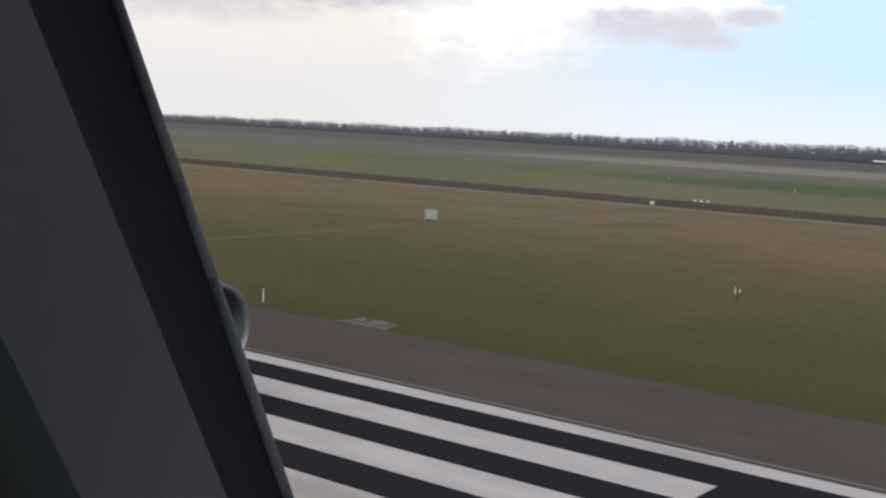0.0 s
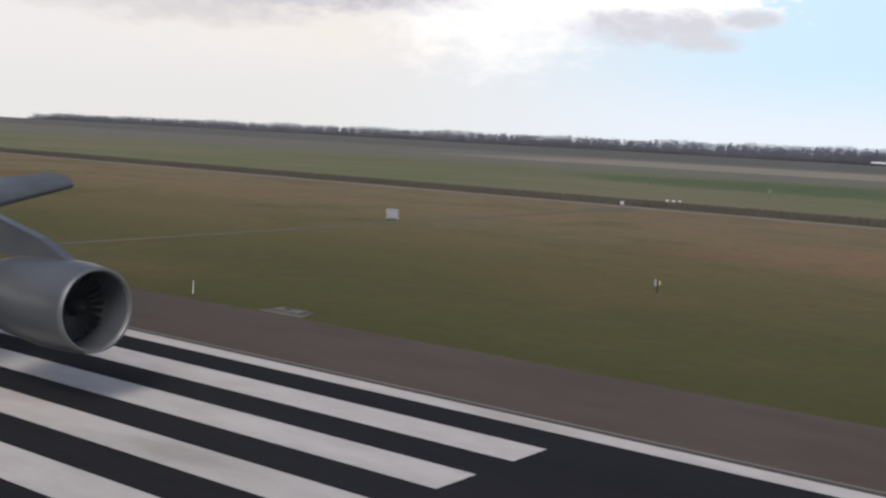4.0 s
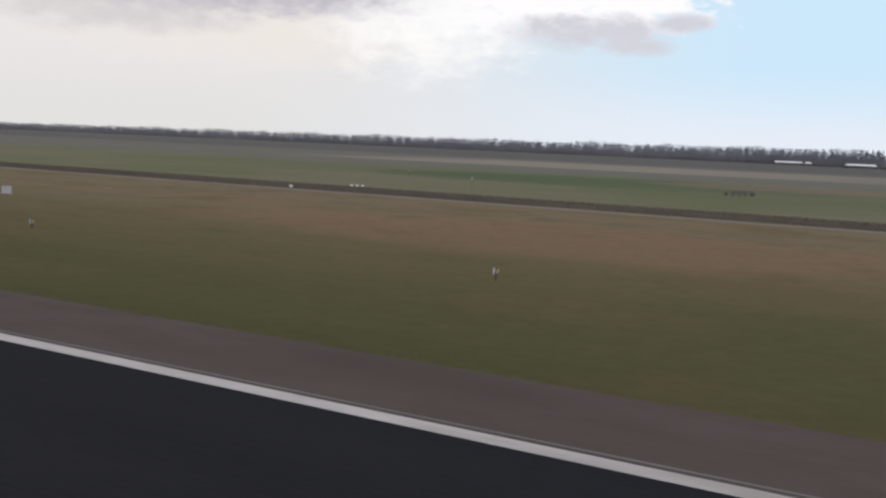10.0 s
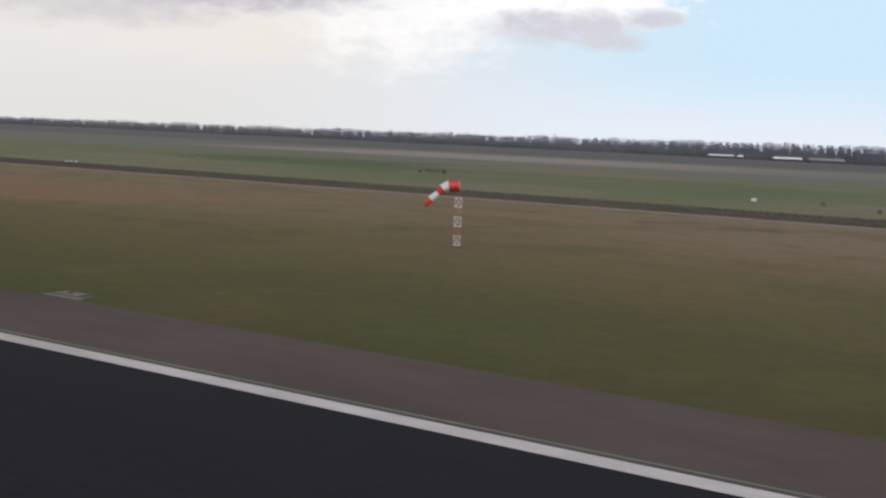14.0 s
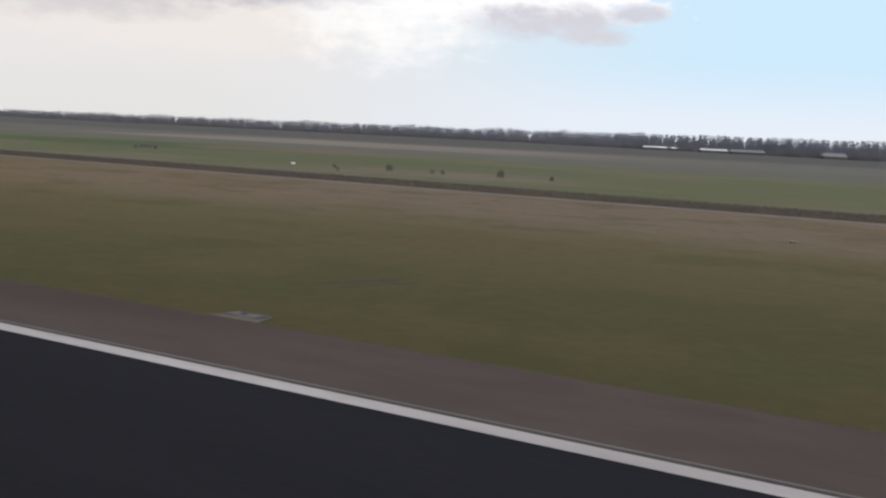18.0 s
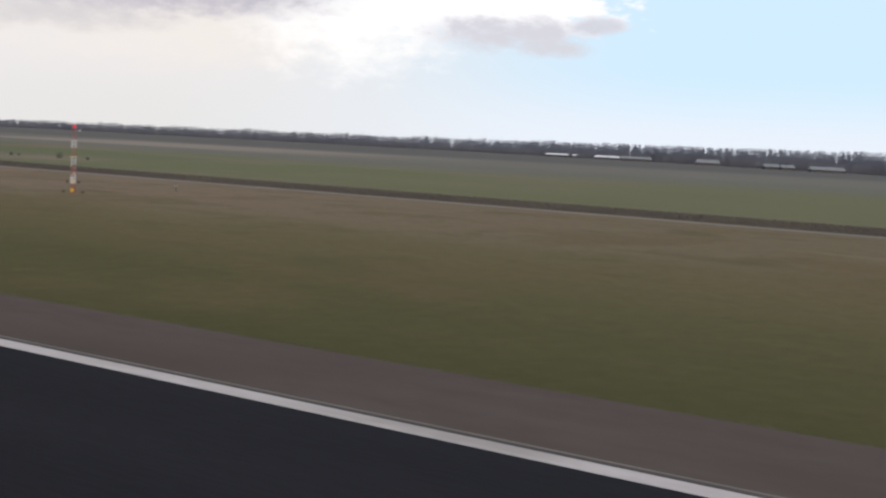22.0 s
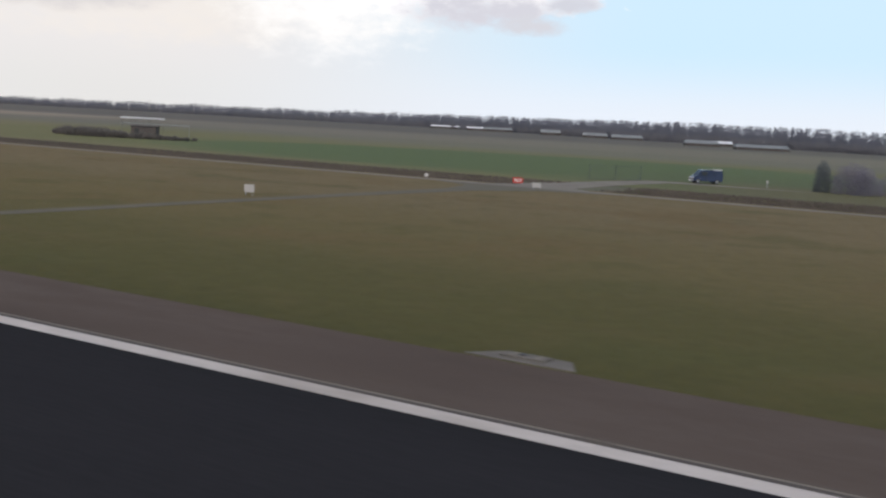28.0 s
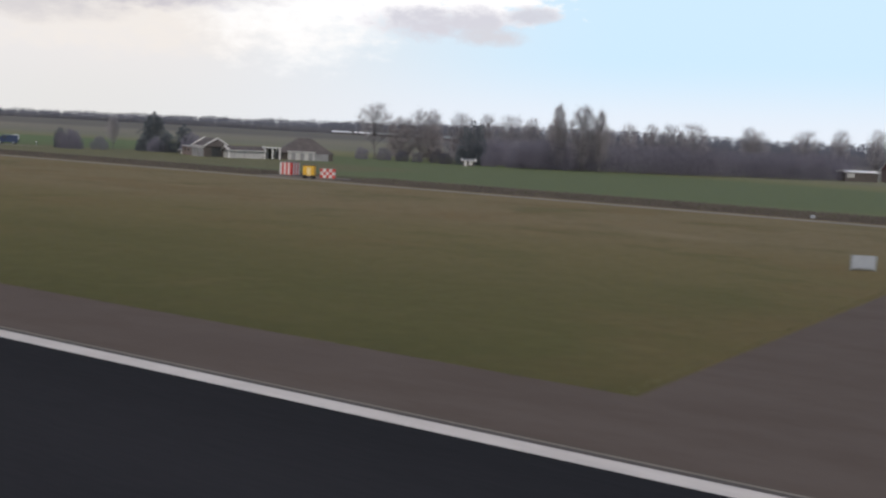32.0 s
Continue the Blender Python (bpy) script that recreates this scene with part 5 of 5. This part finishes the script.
part("annex", box(B(), -3.5, -4.6, -0.05, 1.6, -3.32, 1.55, 0.02), M["plaster"], hb, "pale rendered annex")
part("annex_roof", box(B(), -3.65, -4.75, 1.552, 1.75, -3.25, 1.68, 0.02), M["white"], hb, "white-edged annex roof")
part("lean_to", box(B(), 1.604, -4.4, -0.05, 4.3, -3.32, 1.32, 0.02), M["sheet"], hb, "grey boarded lean-to")
for x0 in (-2.9, -1.2, 0.4):
    part("annex_door", box(B(), x0, -4.63, 0.02, x0 + 0.8, -4.59, 1.4, 0.01), M["sheet"], hb)
gable("garden_shed", 682.8, 280.5, FT, 2.2, 1.8, 1.15, 1.5, (M["boards"], M["sheet"]), "small white shed under the pine", "farm buildings", ((-1.0, -0.45, 0.02, 1.05, M["white"]), (0.0, 0.75, 0.25, 1.0, M["white"])))
gable("garden_hut", 609.0, 243.0, FT, 1.9, 1.6, 1.3, 1.8, (M["plaster"], M["tile"]), "small pale hut beside the pine", "farm buildings", ((-0.4, 0.3, 0.02, 1.2, M["boards"]),))
gable("pale_store", 625.4, 224.0, -30, 2.6, 1.2, 0.75, 1.0, (M["plaster"], M["sheet"]), "low pale garden store beside the brick outbuilding", "farm buildings", ((-0.9, -0.1, 0.02, 0.65, M["boards"]),), fascia=False)
gable("red_house", 779, 401, FT, 9.0, 7, 3.0, 5.6, (M["brick"], M["redtile"]), "brick house with a dull red roof behind the thicket", "farm buildings")
gable("flat_shed", 767, 385, FT, 8.0, 4, 2.25, 2.6, (M["boards"], M["whiteroof"]), "dark shed with a shallow white roof", "farm buildings", ((-3.6, -1.7, 0.9, 2.0, M["plaster"]),))
for x, y, w, wall, ridge, m, lab in (
        (-447, 1683, 56, 2.5, 4.6, "whiteroof", "distant long barn with a white roof"),
        (-342, 1600, 28, 2.5, 4.8, "whiteroof", "distant barn with a white roof"),
        (-275, 1550, 33, 2.5, 5.5, "sheet", "distant barn with a grey roof"),
        (-135, 1464, 21, 2.5, 6.5, "sheet", "distant barn with a grey roof"),
        (-50, 1464, 28, 2.5, 6.0, "sheet", "distant barn with a grey roof"),
        (-16, 1350, 13, 2.2, 5.4, "sheet", "distant house with a grey roof"),
        (6, 1340, 11, 2.2, 5.2, "sheet", "distant house with a grey roof"),
        (64, 1290, 27, 2.0, 5.2, "sheet", "distant dark barn with a grey roof"),
        (215, 1150, 25, 1.8, 4.2, "sheet", "distant barn with a grey roof"),
        (254, 1100, 13, 2.0, 4.2, "whiteroof", "distant low shed with a pale roof"),
        (270, 1000, 22, 1.8, 4.4, "sheet", "distant barn with a grey roof"),
        (358, 900, 30, 1.6, 3.8, "sheet", "distant barn with a grey roof")):
    gable("far_barn", x, y, 30, w, 12, wall, wall + (ridge - wall) * 0.75, (M["boards"], M["farroof" if m == "sheet" else m]), lab, "far barns", fascia=False, hip=0.6)


array = thing("antenna_array", 374.0, 247.0, 0, 33, "white serrated antenna bar carried on thin grey posts", "antenna")
for k in range(20):
    bm = box(B(), -0.34, -0.05, 0.0, 0.34, 0.05, 0.24 + 0.07 * (k % 2), 0.01)
    bmesh.ops.transform(bm, matrix=pose(-4.95 + 0.5 * k, 0, 3.975, -18, 0, -42), verts=bm.verts)
    part("element", bm, M["whiteroof"], array, "white antenna element")
part("beam", box(B(), -5.3, -0.06, 3.86, 4.9, 0.06, 3.97, 0.01), M["steel"], array)
part("lower_beam", box(B(), -5.0, 0.4, 2.78, 10.5, 0.5, 2.88, 0.01), M["steel"], array)
for x in (-4.8, -1.8, 1.6, 4.6):
    part("post", rod(B(), (x, 0, 0), (x, 0, 3.9), 0.022), M["darksteel"], array)
for x in (-4.9, 2.5, 10.4):
    part("stay", rod(B(), (x, 0.45, 0), (x, 0.45, 2.8), 0.035), M["steel"], array)
pole = thing("white_pole", 355.7, 266.0, 0, 0, "slim dark pole with a white top standing in the meadow", "pole")
part("shaft", rod(B(), (0, 0, -0.1), (0, 0, 6.2), 0.045, 0.035, 8), M["mesh"], pole, "thin dark lower shaft")
part("top_section", rod(B(), (0, 0, 6.2), (0, 0, 8.2), 0.06, 0.05, 10), M["white"], pole, "white upper section")
part("cap", rod(B(), (0, 0, 8.2), (0, 0, 8.4), 0.10, 0.06, 10), M["white"], pole)
part("footing", box(B(), -0.3, -0.3, -0.1, 0.3, 0.3, 0.06, 0.02), M["concrete"], pole)
hut = gable("equipment_hut", 379.5, 243.0, 33, 5.6, 3.0, 2.4, 2.55, (M["hutboard"], M["hutboard"]), "low dark brown equipment hut behind the meadow hedge", "", ((-2.0, -1.0, 0.02, 1.9, M["darksteel"]),), fascia=False)

gate = thing("field_gate", 561.8, 191.5, 0, 68, "dark green wire mesh double gate across the access road", "gate")
for x in (-4.6, 0.0, 4.6):
    part("post", rod(B(), (x, 0, 0), (x, 0, 2.1), 0.06), M["mesh"], gate)
for x0 in (-4.5, 0.1):
    leafp = part("gate_leaf", box(box(B(), x0, -0.03, 0.12, x0 + 4.4, 0.03, 0.18), x0, -0.03, 1.86, x0 + 4.4, 0.03, 1.92), M["mesh"], gate)
    bm = B()
    for k in range(23):
        rod(bm, (x0 + 0.2 * k, 0, 0.15), (x0 + 0.2 * k, 0, 1.9), 0.012, sides=4)
    part("bars", bm, M["mesh"], leafp)


def small_sign(x, y, w, h, label, face="plaster"):
    b = thing("information_sign", x, y, 0, 33, label, "sign", "roadside signs")
    part("plate", box(B(), -w / 2, -0.02, 0.25, w / 2, 0.02, 0.25 + h, 0.01), M[face], b)
    for sx in (-1, 1):
        part("leg", box(B(), sx * w * 0.35 - 0.02, -0.02, 0, sx * w * 0.35 + 0.02, 0.02, 0.25), M["steel"], b)


small_sign(572.0, 143.4, 0.95, 0.5, "low blank white sign beside the service road")
small_sign(565.6, 91.0, 0.8, 0.62, "low blank white sign beside the service road")
low_box(72.9, 203.3, 0.7, 0.4, M["white"], "small white marker box in the meadow")
low_box(218.8, 108.0, 0.45, 0.06, M["plaster"], "low pale marker plate in the grass")
low_box(547.4, 151.4, 0.4, 0.36, M["white"], "small white marker box beside the ditch")
low_box(816.6, 151.6, 0.4, 0.34, M["panel"], "small pale marker box beside the ditch")
for x, y in ((408.5, 80.0),):
    low_box(x, y, 0.3, 0.05, M["plaster"], "low pale marker plate in the grass")
# weeds and grit in the joint along the runway edge
wd = random.Random(77)
for x in (1.4, 177.4, 270.5, 497.3, 637.2):
    tuft = thing("joint_weeds", x, 29.0, 0.03, 0, "small dark tuft of weeds in the runway joint", "weeds", "joint weeds")
    vs, fs = [], []
    for _ in range(90):
        bx, by, h2 = wd.gauss(0, 0.28), wd.gauss(0, 0.09), wd.uniform(0.02, 0.09)
        a = wd.uniform(0, 3.14)
        k = len(vs)
        vs += [(bx - 0.03 * math.cos(a), by - 0.03 * math.sin(a), 0), (bx + 0.03 * math.cos(a), by + 0.03 * math.sin(a), 0), (bx + wd.uniform(-0.04, 0.04), by, h2)]
        fs.append((k, k + 1, k + 2))
    link("leaves", vs, fs, M["brownleaf"], tuft)
